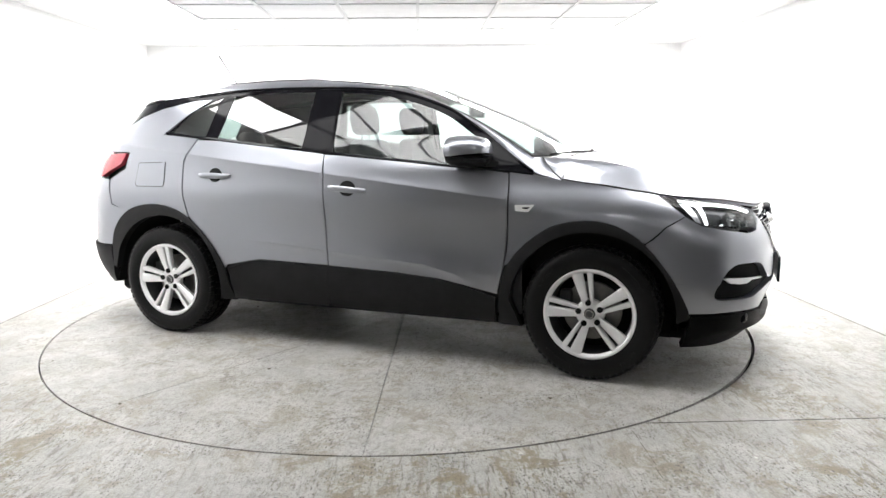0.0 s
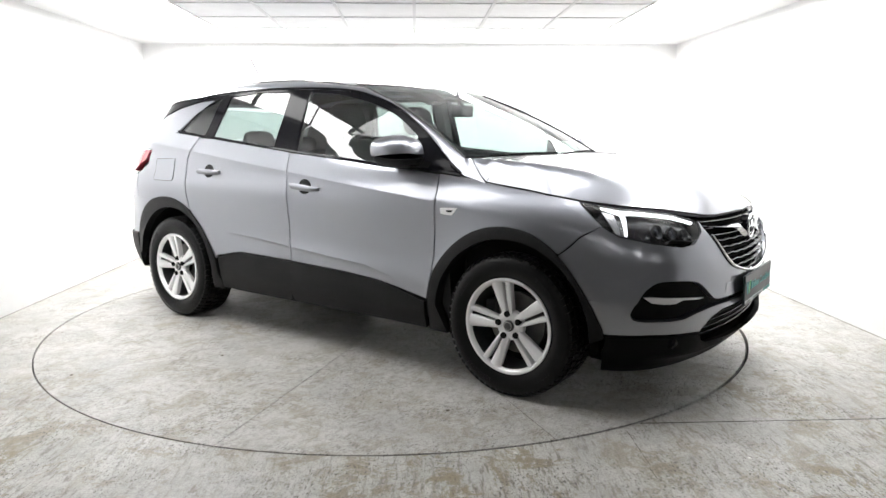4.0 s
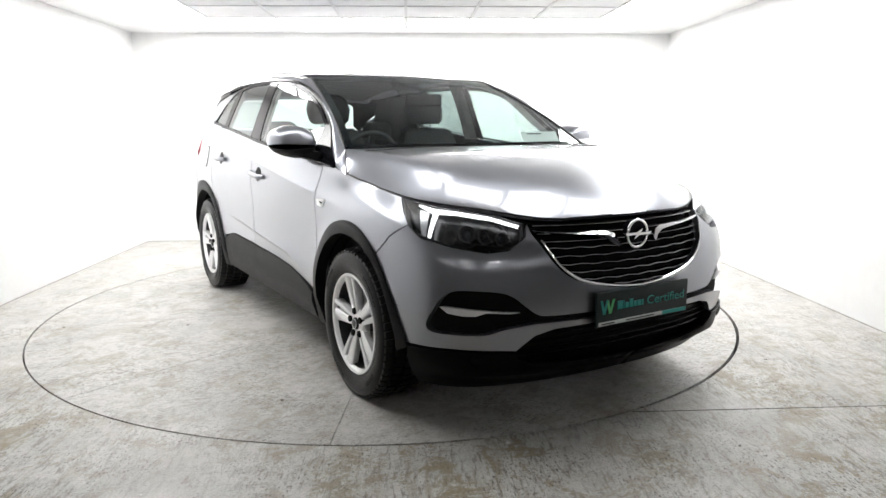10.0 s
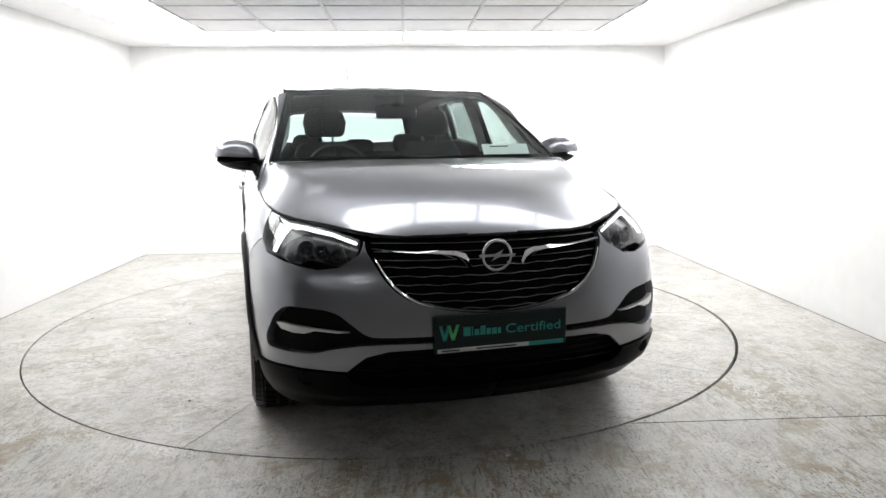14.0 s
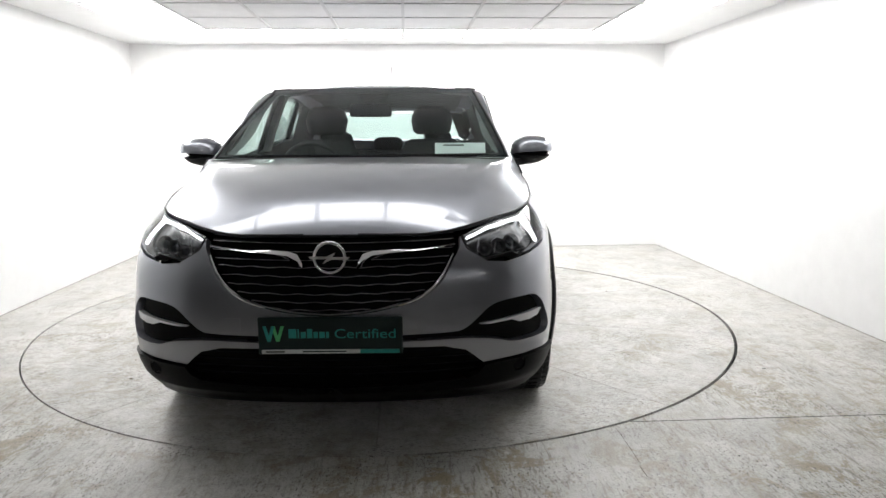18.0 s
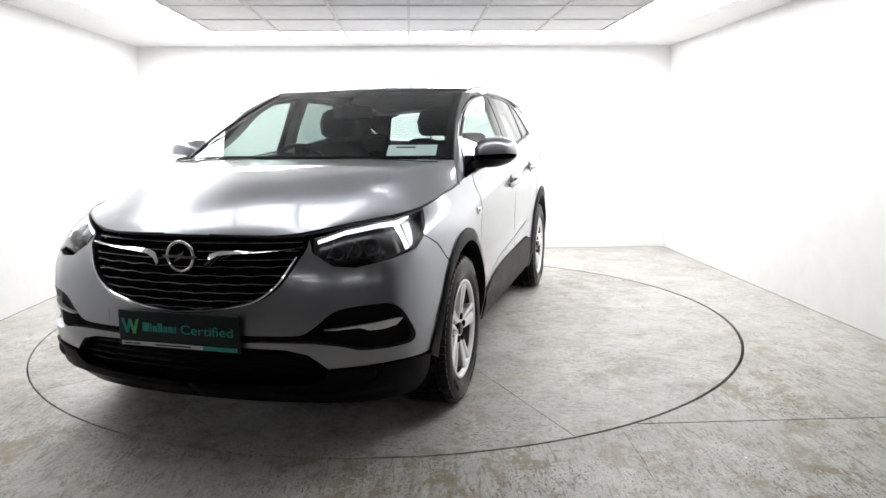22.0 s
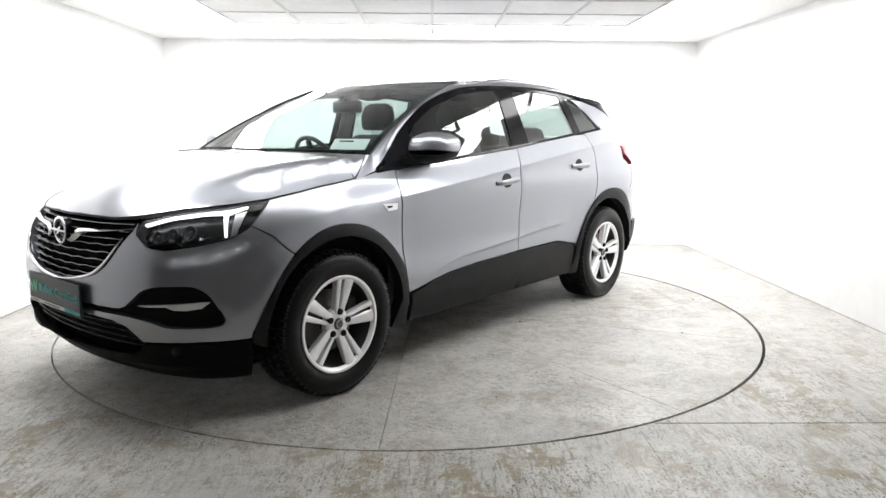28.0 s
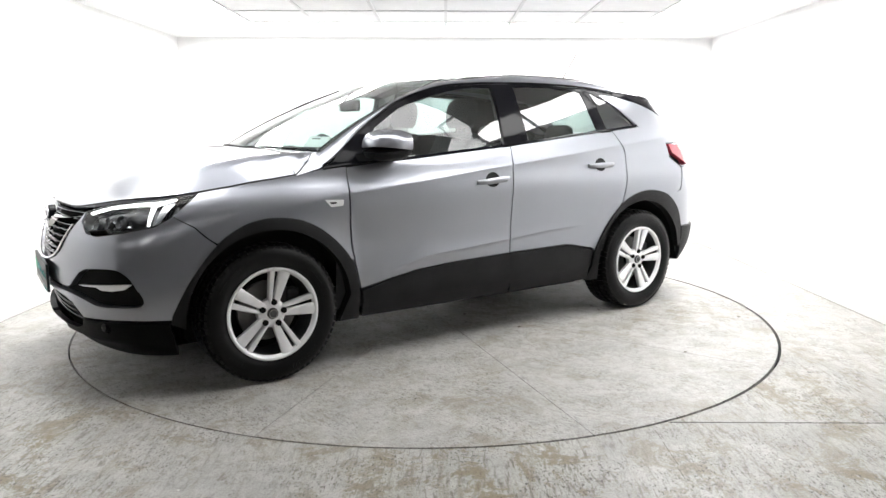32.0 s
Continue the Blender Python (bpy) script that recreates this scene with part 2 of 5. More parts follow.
def bm_lathe(profile, segments=64, axis="y", bm=None):
    """Turn (radius, along) pairs round the axis; closed if the first and last pair are alike."""
    bm = bm or bmesh.new()
    closed = profile[0] == profile[-1]
    prof = profile[:-1] if closed else profile
    rings = []
    for k in range(segments):
        a = 2 * math.pi * k / segments
        rings.append([bm.verts.new((r * math.cos(a), h, r * math.sin(a)) if axis == "y" else (r * math.cos(a), r * math.sin(a), h)) for r, h in prof])
    n = len(prof)
    for k in range(segments):
        A, B = rings[k], rings[(k + 1) % segments]
        for i in range(n if closed else n - 1):
            bm.faces.new((A[i], A[(i + 1) % n], B[(i + 1) % n], B[i]))
    bmesh.ops.remove_doubles(bm, verts=bm.verts, dist=1e-6)
    bmesh.ops.recalc_face_normals(bm, faces=bm.faces)
    return bm


def bm_tube(path, radius, sides=8, bm=None, flat=1.0):
    """A round or flattened bar along a path of points."""
    bm = bm or bmesh.new()
    P = [Vector(p) for p in path]
    rings = []
    for i, p in enumerate(P):
        d = (P[min(i + 1, len(P) - 1)] - P[max(i - 1, 0)]).normalized()
        u = d.cross(Vector((0, 0, 1)))
        u = (u if u.length > 1e-3 else d.cross(Vector((0, 1, 0)))).normalized()
        w = u.cross(d).normalized()
        rad = radius[i] if isinstance(radius, (list, tuple)) else radius
        rings.append([bm.verts.new(p + u * rad * math.cos(2 * math.pi * k / sides) + w * rad * flat * math.sin(2 * math.pi * k / sides)) for k in range(sides)])
    for A, B in zip(rings, rings[1:]):
        for k in range(sides):
            bm.faces.new((A[k], A[(k + 1) % sides], B[(k + 1) % sides], B[k]))
    bm.faces.new(rings[0][::-1])
    bm.faces.new(rings[-1])
    bmesh.ops.recalc_face_normals(bm, faces=bm.faces)
    return bm


def bm_loft(rings, closed=False, caps=False, bm=None):
    bm = bm or bmesh.new()
    V = [[bm.verts.new(p) for p in r] for r in rings]
    n = len(V[0])
    for A, B in zip(V, V[1:]):
        for k in range(n if closed else n - 1):
            bm.faces.new((A[k], A[(k + 1) % n], B[(k + 1) % n], B[k]))
    if caps:
        bm.faces.new(V[0][::-1])
        bm.faces.new(V[-1])
    bmesh.ops.recalc_face_normals(bm, faces=bm.faces)
    return bm


# ---- the studio ----
def wall(name, a, b):
    return tagged(part(name, bm_box(a, b), WALL, None), "plain white painted studio wall", "wall", kind="structure")


wall("wall_north", (XL, YB, 0), (XR, YB + 0.12, HC + 0.1))
wall("wall_west", (XL - 0.12, -3.3, 0), (XL, YB + 0.12, HC + 0.1))
wall("wall_east", (XR, -3.3, 0), (XR + 0.12, YB + 0.12, HC + 0.1))
for nm, a, b in (("wall_hall_south", (-7, -10.1, 0), (7, -10, 4.5)), ("wall_hall_west", (-7.1, -10, 0), (-7, -3.3, 4.5)),
                 ("wall_hall_east", (7, -10, 0), (7.1, -3.3, 4.5)), ("wall_hall_north_west", (-7, -3.4, 0), (XL - 0.12, -3.3, 4.5)),
                 ("wall_hall_north_east", (XR + 0.12, -3.4, 0), (7, -3.3, 4.5)), ("wall_hall_lintel", (XL - 0.12, -3.4, HC + 0.1), (XR + 0.12, -3.3, 4.5))):
    tagged(part(nm, bm_box(a, b), HALL, None), "plain grey wall of the hall", "wall", kind="structure")
tagged(part("ceiling_hall", bm_box((-7, -10, 4.5), (7, -3.3, 4.6)), HALL, None), "plain grey ceiling of the hall", "ceiling", kind="structure")



def strip_light(x, y, z):
    """A hanging strip lamp: housing, glowing tube and two wires up to the hall's ceiling."""
    top = new("strip_light")
    top.location = (x, y, z)
    part("housing", bm_box((-0.62, -0.07, 0.03), (0.62, 0.07, 0.09), 0.008), TBAR, top)
    part("tube", bm_lathe([(0.0, -0.6), (0.022, -0.6), (0.024, -0.58), (0.024, 0.58), (0.022, 0.6), (0.0, 0.6)], 12), HALL_LAMP, top, "glowing white tube").rotation_euler = (0, 0, math.pi / 2)
    for s in (-0.5, 0.5):
        part("wire", bm_tube([(s, 0, 0.09), (s, 0, 4.5 - z)], 0.003, 5), STEEL, top)
    tagged(top, "white hanging strip lamp, lit, in the hall", "strip light", "strip lights of the hall")


for y in (-9.3, -7.4):
    for x in (-4.6, -1.55, 1.55, 4.6):
        strip_light(x, y, 3.1)

bm = bmesh.new()
for a, c in (((XL, YB - 0.004, 0.0005), (XR, YB - 0.0005, 0.0025)), ((XL + 0.0005, -3.3, 0.0005), (XL + 0.004, YB - 0.004, 0.0025)), ((XR - 0.004, -3.3, 0.0005), (XR - 0.0005, YB - 0.004, 0.0025))):
    bm_box(a, c, bm=bm)
tagged(part("trim", bm, CRACK, None), "thin dark joint between walls and floor", "trim", kind="structure")

FRONT_ROW = 6
# ceiling: a plaster border, a ring of lit panels, unlit tiles within, all in a metal grid
CX = [-2.28] + [-1.68 + 0.6 * k for k in range(7)] + [2.53]
CY = [2.54] + [1.88 - 0.622 * k for k in range(9)]
bm = bmesh.new()
for a, b in (((XL, CY[0], HC), (XR, YB, HC + 0.1)), ((XL, CY[-1], HC), (CX[0], CY[0], HC + 0.1)), ((CX[-1], CY[-1], HC), (XR, CY[0], HC + 0.1)), ((XL, -3.3, HC), (XR, CY[-1], HC + 0.1))):
    bm_box(a, b, bm=bm)
tagged(part("ceiling", bm, WALL, None), "white plaster ceiling border round a tile grid", "ceiling", kind="structure")
bm = bmesh.new()
for i in range(8):
    for j in range(1, len(CY) - 1):
        if j == FRONT_ROW or (i in (0, 7) and j < FRONT_ROW):
            continue
        bm_box((CX[i] + 0.008, CY[j + 1] + 0.008, HC + 0.006), (CX[i + 1] - 0.008, CY[j] - 0.008, HC + 0.022), 0.003, bm)
tagged(part("ceiling_tiles", bm, TILE, None), "unlit white mineral ceiling tiles in a grid", "ceiling", kind="structure")
grid = tagged(new("ceiling_grid"), "white metal grid carrying the ceiling panels", "ceiling", kind="structure")
for x in CX[1:-1]:
    part("grid_bar", bm_box((x - 0.012, CY[-1], HC - 0.003), (x + 0.012, CY[0], HC + 0.005)), TBAR, grid)
for x, s in ((CX[0], 1), (CX[-1], -1)):
    part("grid_bar", bm_box((min(x, x + s * 0.012), CY[-1], HC - 0.003), (max(x, x + s * 0.012), CY[0], HC + 0.005)), TBAR, grid)
for y in CY:
    part("grid_bar", bm_box((CX[0], y - 0.012, HC - 0.0015), (CX[-1], y + 0.012, HC + 0.0045)), TBAR, grid)
bm = bm_box((CX[0], CY[-1], HC + 0.06), (CX[-1], CY[0], HC + 0.1))
tagged(part("ceiling_deck", bm, TILE, None), "plain deck above the tile grid", "ceiling", kind="structure")


def ceiling_light(x0, x1, y0, y1, glow):
    top = new("ceiling_light")
    top.location = ((x0 + x1) / 2, (y0 + y1) / 2, HC)
    w, d = (x1 - x0) / 2 - 0.008, (y1 - y0) / 2 - 0.008
    part("diffuser", bm_box((-w + 0.012, -d + 0.012, 0.010), (w - 0.012, d - 0.012, 0.018), 0.002), glow, top, "glowing white diffuser")
    bm = bmesh.new()
    for a, b in (((-w, -d, 0.006), (w, -d + 0.012, 0.024)), ((-w, d - 0.012, 0.006), (w, d, 0.024)), ((-w, -d + 0.012, 0.006), (-w + 0.012, d - 0.012, 0.024)), ((w - 0.012, -d + 0.012, 0.006), (w, d - 0.012, 0.024))):
        bm_box(a, b, bm=bm)
    part("frame", bm, TBAR, top)
    return tagged(top, "lit square white ceiling panel set in the grid", "ceiling light", "ring of lit ceiling panels")


for i in range(8):
    for j in range(len(CY) - 1):
        if (i in (0, 7) and j <= FRONT_ROW) or j in (0, FRONT_ROW):
            ceiling_light(CX[i], CX[i + 1], CY[j + 1], CY[j], LIT_DIM if j == FRONT_ROW else LIT)

# floor with a round pit for the turntable
bm = bmesh.new()
N = 128
inner = [bm.verts.new((0.005 + R * math.cos(2 * math.pi * k / N), 0.003 + R * math.sin(2 * math.pi * k / N), 0)) for k in range(N)]
low = [bm.verts.new((v.co.x, v.co.y, -0.12)) for v in inner]


def square_edge(a):
    c, s = math.cos(a), math.sin(a)
    f = 1 / max(abs(c) / 7.2, abs(s) / 10.2 if s < 0 else abs(s) / 3.1)
    return (c * f, s * f, 0)


outer = [bm.verts.new(square_edge(2 * math.pi * k / N)) for k in range(N)]
for k in range(N):
    q = (k + 1) % N
    bm.faces.new((inner[k], outer[k], outer[q], inner[q]))
    bm.faces.new((inner[q], low[q], low[k], inner[k]))
bm.faces.new(low)
bmesh.ops.recalc_face_normals(bm, faces=bm.faces)
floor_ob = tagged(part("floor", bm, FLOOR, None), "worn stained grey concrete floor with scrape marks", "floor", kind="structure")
bm = bm_box((1.085, -2.0018, -0.002), (XR, -1.9982, 0.0012))
part("floor_joint", bm, GAP, floor_ob, "thin dark saw-cut joint")
bm = bmesh.new()
random.seed(3)
for k in range(4):
    y0, y1 = -2.08 - 0.11 * k, -2.17 - 0.11 * k
    x0 = 1.005 + random.uniform(-0.006, 0.006) - 0.004 * k
    bm_box((x0, y1, -0.001), (x0 + random.uniform(0.001, 0.002), y0, 0.0012), bm=bm)
part("floor_joint", bm, CRACK, floor_ob, "broken thin crack in the concrete")
bm = bm_box((-7.2, -10.2, -0.3), (7.2, 3.2, -0.2))
tagged(part("ground", bm, GAP, None), "dark ground under the floor slab", "ground", kind="structure")
random.seed(5)
bm = bmesh.new()
for x, y, s in ((0.5, -2.273, 0.011), (2.02, -1.35, 0.014), (-1.9, 1.05, 0.03), (1.4, -2.35, 0.008), (-0.8, -2.6, 0.007), (2.3, -0.4, 0.008)):
    r = bmesh.ops.create_icosphere(bm, subdivisions=1, radius=s)
    for v in r["verts"]:
        v.co = Vector((v.co.x * random.uniform(0.8, 1.2) + x, v.co.y * random.uniform(0.6, 1.1) + y, max(0, v.co.z * 0.35 + 0.002)))
tagged(part("debris_chips", bm, CHIP, None), "small pale chips scattered on the concrete floor", "debris", kind="stuff")

# turntable: ten flush wedges on a steel rim
disc = new("turntable")
tagged(disc, "large round concrete-topped car turntable flush with floor", "turntable")
rim = part("rim", bm_lathe([(R - 0.0145, -0.10), (R - 0.0145, -0.020), (R - 0.012, -0.018), (R - 0.006, -0.020), (R - 0.006, -0.10), (R - 0.0145, -0.10)], 160, "z"), GAP, disc, "dark steel rim of the turntable")
part("base", bm_lathe([(0.0, -0.03), (R - 0.018, -0.03), (R - 0.018, -0.09), (0.0, -0.09)], 96, "z"), GAP, disc)
for k in range(10):
    a0 = radians(2.3 + 36 * k)
    bm = bmesh.new()
    g = 0.0016
    n = 14
    pts = []
    for q in range(n + 1):
        a = a0 + radians(36) * q / n
        rr = R - 0.015
        off = g / rr * (1 if q == 0 else -1 if q == n else 0)
        pts.append((rr * math.cos(a + off), rr * math.sin(a + off)))
    mid = a0 + radians(18)
    pts.append((g * 3.3 * math.cos(mid), g * 3.3 * math.sin(mid)))
    up = [bm.verts.new((x, y, 0.0)) for x, y in pts]
    dn = [bm.verts.new((x, y, -0.028)) for x, y in pts]
    bm.faces.new(up)
    for i in range(len(pts)):
        j = (i + 1) % len(pts)
        bm.faces.new((up[j], up[i], dn[i], dn[j]))
    bmesh.ops.recalc_face_normals(bm, faces=bm.faces)
    part("wedge", bm, DISC, disc)
random.seed(11)
bm = bmesh.new()
for k in range(46):
    a, d, s = random.uniform(0, 6.28), 2.2 * random.random() ** 0.5, random.choice((0.003, 0.004, 0.006, 0.011))
    r = bmesh.ops.create_icosphere(bm, subdivisions=1, radius=s)
    for v in r["verts"]:
        v.co = Vector((v.co.x * random.uniform(0.6, 1.6) + d * math.cos(a), v.co.y * random.uniform(0.5, 1.2) + d * math.sin(a), max(0.0, v.co.z * 0.3 + 0.001)))
tagged(part("dirt_specks", bm, CRACK, disc, "dark crumbs of dirt on the turntable"), kind="stuff")

import mathutils.geometry

# ---- the car: x forward, y to its left, origin on the ground between the axles ----
car = tagged(new("car"), "silver-grey metallic family crossover car with black lower cladding", "car")
AXLE = 1.339


def table(*rows):
    a, b = [r[0] for r in rows], [r[1] for r in rows]
    za = np.linspace(a[0], a[-1], 200)
    v = np.interp(za, a, b)
    k = np.exp(-0.5 * (np.arange(-14, 15) / 4.0) ** 2)
    k /= k.sum()
    v2 = np.convolve(np.concatenate([np.full(14, v[0]) - (v[1] - v[0]) * np.arange(14, 0, -1), v, np.full(14, v[-1]) + (v[-1] - v[-2]) * np.arange(1, 15)]), k, "valid")
    return lambda q: float(np.interp(q, za, v2))


half_width = table((0.15, 0.80), (0.24, 0.865), (0.36, 0.892), (0.50, 0.893), (0.62, 0.882), (0.74, 0.886), (0.86, 0.896), (0.93, 0.895), (0.98, 0.878), (1.08, 0.860),
                   (1.18, 0.832), (1.28, 0.798), (1.38, 0.760), (1.48, 0.716), (1.56, 0.675), (1.62, 0.64))
nose_x = table((0.15, 2.04), (0.24, 2.13), (0.33, 2.195), (0.44, 2.222), (0.58, 2.224), (0.72, 2.207), (0.82, 2.172), (0.89, 2.125), (0.96, 2.05), (1.05, 1.9), (1.2, 1.75), (1.62, 1.5))
nose_p = table((0.15, 6.5), (0.3, 8.2), (0.5, 8.5), (0.72, 8.0), (0.80, 6.6), (0.86, 5.4), (0.95, 3.6), (1.62, 3.0))
tail_x = table((0.15, -1.98), (0.28, -2.12), (0.42, -2.24), (0.55, -2.28), (0.75, -2.26), (0.95, -2.215), (1.10, -2.17), (1.22, -2.04), (1.36, -1.90), (1.48, -1.79), (1.62, -1.62))
X1, X2 = 0.95, -0.9
# arc length along the nose and tail curves, so that distances along the skin are true
PHI = math.pi / 2 * np.linspace(0, 1, 3000) ** 4


def arc(a, w, p):
    x, y = a * np.sin(PHI) ** (2 / p), w * np.cos(PHI)
    return np.concatenate([[0], np.cumsum(np.hypot(np.diff(x), np.diff(y)))])


ARC_F, ARC_R = arc(1.27, 0.9, 8.0), arc(1.36, 0.88, 8.0)
S_NOSE, S_TAIL = X1 + ARC_F[-1], X2 - ARC_R[-1]


def lean(s, z):
    """How far the side glass leans in towards the windscreen pillars, and the top of the wing towards the bonnet."""
    a, b = max(0.0, min(1.0, (s + 0.1) / 0.9)), max(0.0, min(1.0, (z - 1.04) / 0.22))
    c, d = max(0.0, min(1.0, (s - 0.45) / 0.70)), max(0.0, min(1.0, (z - 0.83) / 0.20))
    return 0.072 * a * a * (3 - 2 * a) * b * b * (3 - 2 * b) + 0.036 * c * c * (3 - 2 * c) * d * d * (3 - 2 * d)


def flare(s, z):
    """The body swells towards the wheel arches."""
    out = 0.0
    for cx, amp in ((AXLE, 0.020), (-AXLE, 0.014)):
        r = math.hypot(s - cx, z - 0.345)
        if z > 0.40 and r < 0.95:
            out += amp * (math.exp(-max(0.0, r - 0.46) / 0.085) - 0.003) * min(1.0, (z - 0.40) / 0.2)
    return out


def skin(s, z):
    """Point of the body's side skin (left half) at the distance s along it and the height z."""
    f, x = 0.0, s
    if s > X1:
        f = float(np.interp(s - X1, ARC_F, PHI))
        x = X1 + (nose_x(z) - X1) * math.sin(f) ** (2 / nose_p(z))
    elif s < X2:
        f = float(np.interp(X2 - s, ARC_R, PHI))
        x = X2 - (X2 - tail_x(z)) * math.sin(f) ** (2 / 8.0)
    return Vector((x, (half_width(z) - lean(x, z) + flare(x, z)) * math.cos(f), z))


def SX(x, z):
    """Skin coordinates of the side point (x, z)."""
    if x > X1:
        u = min(1.0, (x - X1) / (nose_x(z) - X1))
        return (X1 + float(np.interp(math.asin(u ** (nose_p(z) / 2)), PHI, ARC_F)), z)
    if x < X2:
        u = min(1.0, (X2 - x) / (X2 - tail_x(z)))
        return (X2 - float(np.interp(math.asin(u ** 4.0), PHI, ARC_R)), z)
    return (x, z)


def SY(y, z, rear=False):
    """Skin coordinates of the front (or rear) point (y, z)."""
    f = math.acos(max(0.0, min(1.0, y / half_width(z))))
    return (X2 - float(np.interp(f, PHI, ARC_R)), z) if rear else (X1 + float(np.interp(f, PHI, ARC_F)), z)


def side(*pts):
    return [SX(x, z) for x, z in pts]


def front(*pts):
    return [SY(y, z) for y, z in pts]


def rear(*pts):
    return [SY(y, z, True) for y, z in pts]


def spline(pts, n=6):
    """A smooth open curve through the points."""
    out = []
    for i in range(len(pts) - 1):
        p0, p1, p2, p3 = (pts[max(i - 1, 0)], pts[i], pts[i + 1], pts[min(i + 2, len(pts) - 1)])
        for k in range(n):
            t = k / n
            out.append(tuple(0.5 * (2 * b + (c - a) * t + (2 * a - 5 * b + 4 * c - d) * t * t + (3 * b - a - 3 * c + d) * t ** 3) for a, b, c, d in zip(p0, p1, p2, p3)))
    out.append(tuple(pts[-1]))
    return out


hood_mid = table((0.85, 1.162), (1.05, 1.147), (1.2, 1.134), (1.42, 1.115), (1.6, 1.089), (1.75, 1.060), (1.88, 1.024), (1.98, 0.985), (2.06, 0.942), (2.12, 0.903), (2.16, 0.868), (2.2, 0.82))
hood_rim = table((0.85, 1.066), (1.0, 1.048), (1.2, 1.017), (1.43, 0.984), (1.65, 0.948), (1.822, 0.926), (1.882, 0.920), (1.937, 0.913), (1.985, 0.904), (2.03, 0.888), (2.07, 0.873), (2.2, 0.83))


def hood_skin(x, y):
    """A crowned top and two sloping flanks that meet it in a soft crease; towards the nose both run into one arch."""
    e = hood_rim(x)
    w = max(0.3, skin(*SX(min(x, nose_x(e) - 0.12), e)).y)
    v = abs(y)
    yc = 0.775 - 0.33 * (x - 1.12)

    def top(u):
        return hood_mid(x + 0.34 * u * u * min(1.0, max(0.0, (x - 1.3) / 0.4))) - 0.035 * u * u

    a, b = top(v), e + (top(yc) - e) * (w - v) / max(0.02, w - yc)
    h = max(0.0, 1 - abs(a - b) / 0.022)
    creased = min(a, b) - h * h * 0.022 / 4 + 0.004 * math.exp(-((v - yc) / 0.05) ** 2)
    q = min(1.0, v / w)
    arch = e + (top(v) + 0.035 * v * v - e) * (1 - q ** 3.1)
    t = max(0.0, min(1.0, (x - 1.55) / 0.38))
    t = t * t * (3 - 2 * t)
    return Vector((x, y, creased * (1 - t) + arch * t))


def screen_skin(y, z):
    t = (z - 1.125) / 0.41
    return Vector((1.168 - 0.935 * t + 0.060 * math.sin(math.pi * max(0.0, min(1.0, t))) - (0.26 - 0.08 * t) * y * y, y, z))


roof_mid = table((-1.85, 1.475), (-1.66, 1.512), (-1.45, 1.556), (-1.25, 1.588), (-1.0, 1.611), (-0.7, 1.621), (-0.35, 1.617), (-0.05, 1.588), (0.15, 1.556), (0.3, 1.512))


def roof_skin(x, y):
    return Vector((x, y, roof_mid(x) - 0.048 * (abs(y) / 0.66) ** 2.6 - 0.006 * math.exp(-((abs(y) - 0.42) / 0.02) ** 2)))


def normal_at(f, a, b):
    h = 0.004
    n = (f(a + h, b) - f(a - h, b)).cross(f(a, b + h) - f(a, b - h))
    return n.normalized() if n.length > 1e-12 else Vector((0, 0, 1))


def tidy(outline, inset):
    """Counter-clockwise outline without doubles, drawn in by the inset."""
    P = [outline[0]]
    for p in outline[1:]:
        if math.hypot(p[0] - P[-1][0], p[1] - P[-1][1]) > 0.002:
            P.append(p)
    if math.hypot(P[0][0] - P[-1][0], P[0][1] - P[-1][1]) < 0.002:
        P.pop()
    area = sum(a[0] * b[1] - b[0] * a[1] for a, b in zip(P, P[1:] + P[:1]))
    if area < 0:
        P.reverse()
    if not inset:
        return P
    out = []
    for i, p in enumerate(P):
        a, b = P[i - 1], P[(i + 1) % len(P)]
        d1, d2 = Vector((p[0] - a[0], p[1] - a[1])).normalized(), Vector((b[0] - p[0], b[1] - p[1])).normalized()
        n = Vector((-d1.y - d2.y, d1.x + d2.x))
        n = n.normalized() / max(0.45, math.cos(d1.angle(d2, 0) / 2)) if n.length > 1e-6 else Vector((-d1.y, d1.x))
        out.append((p[0] + n.x * inset, p[1] + n.y * inset))
    return out


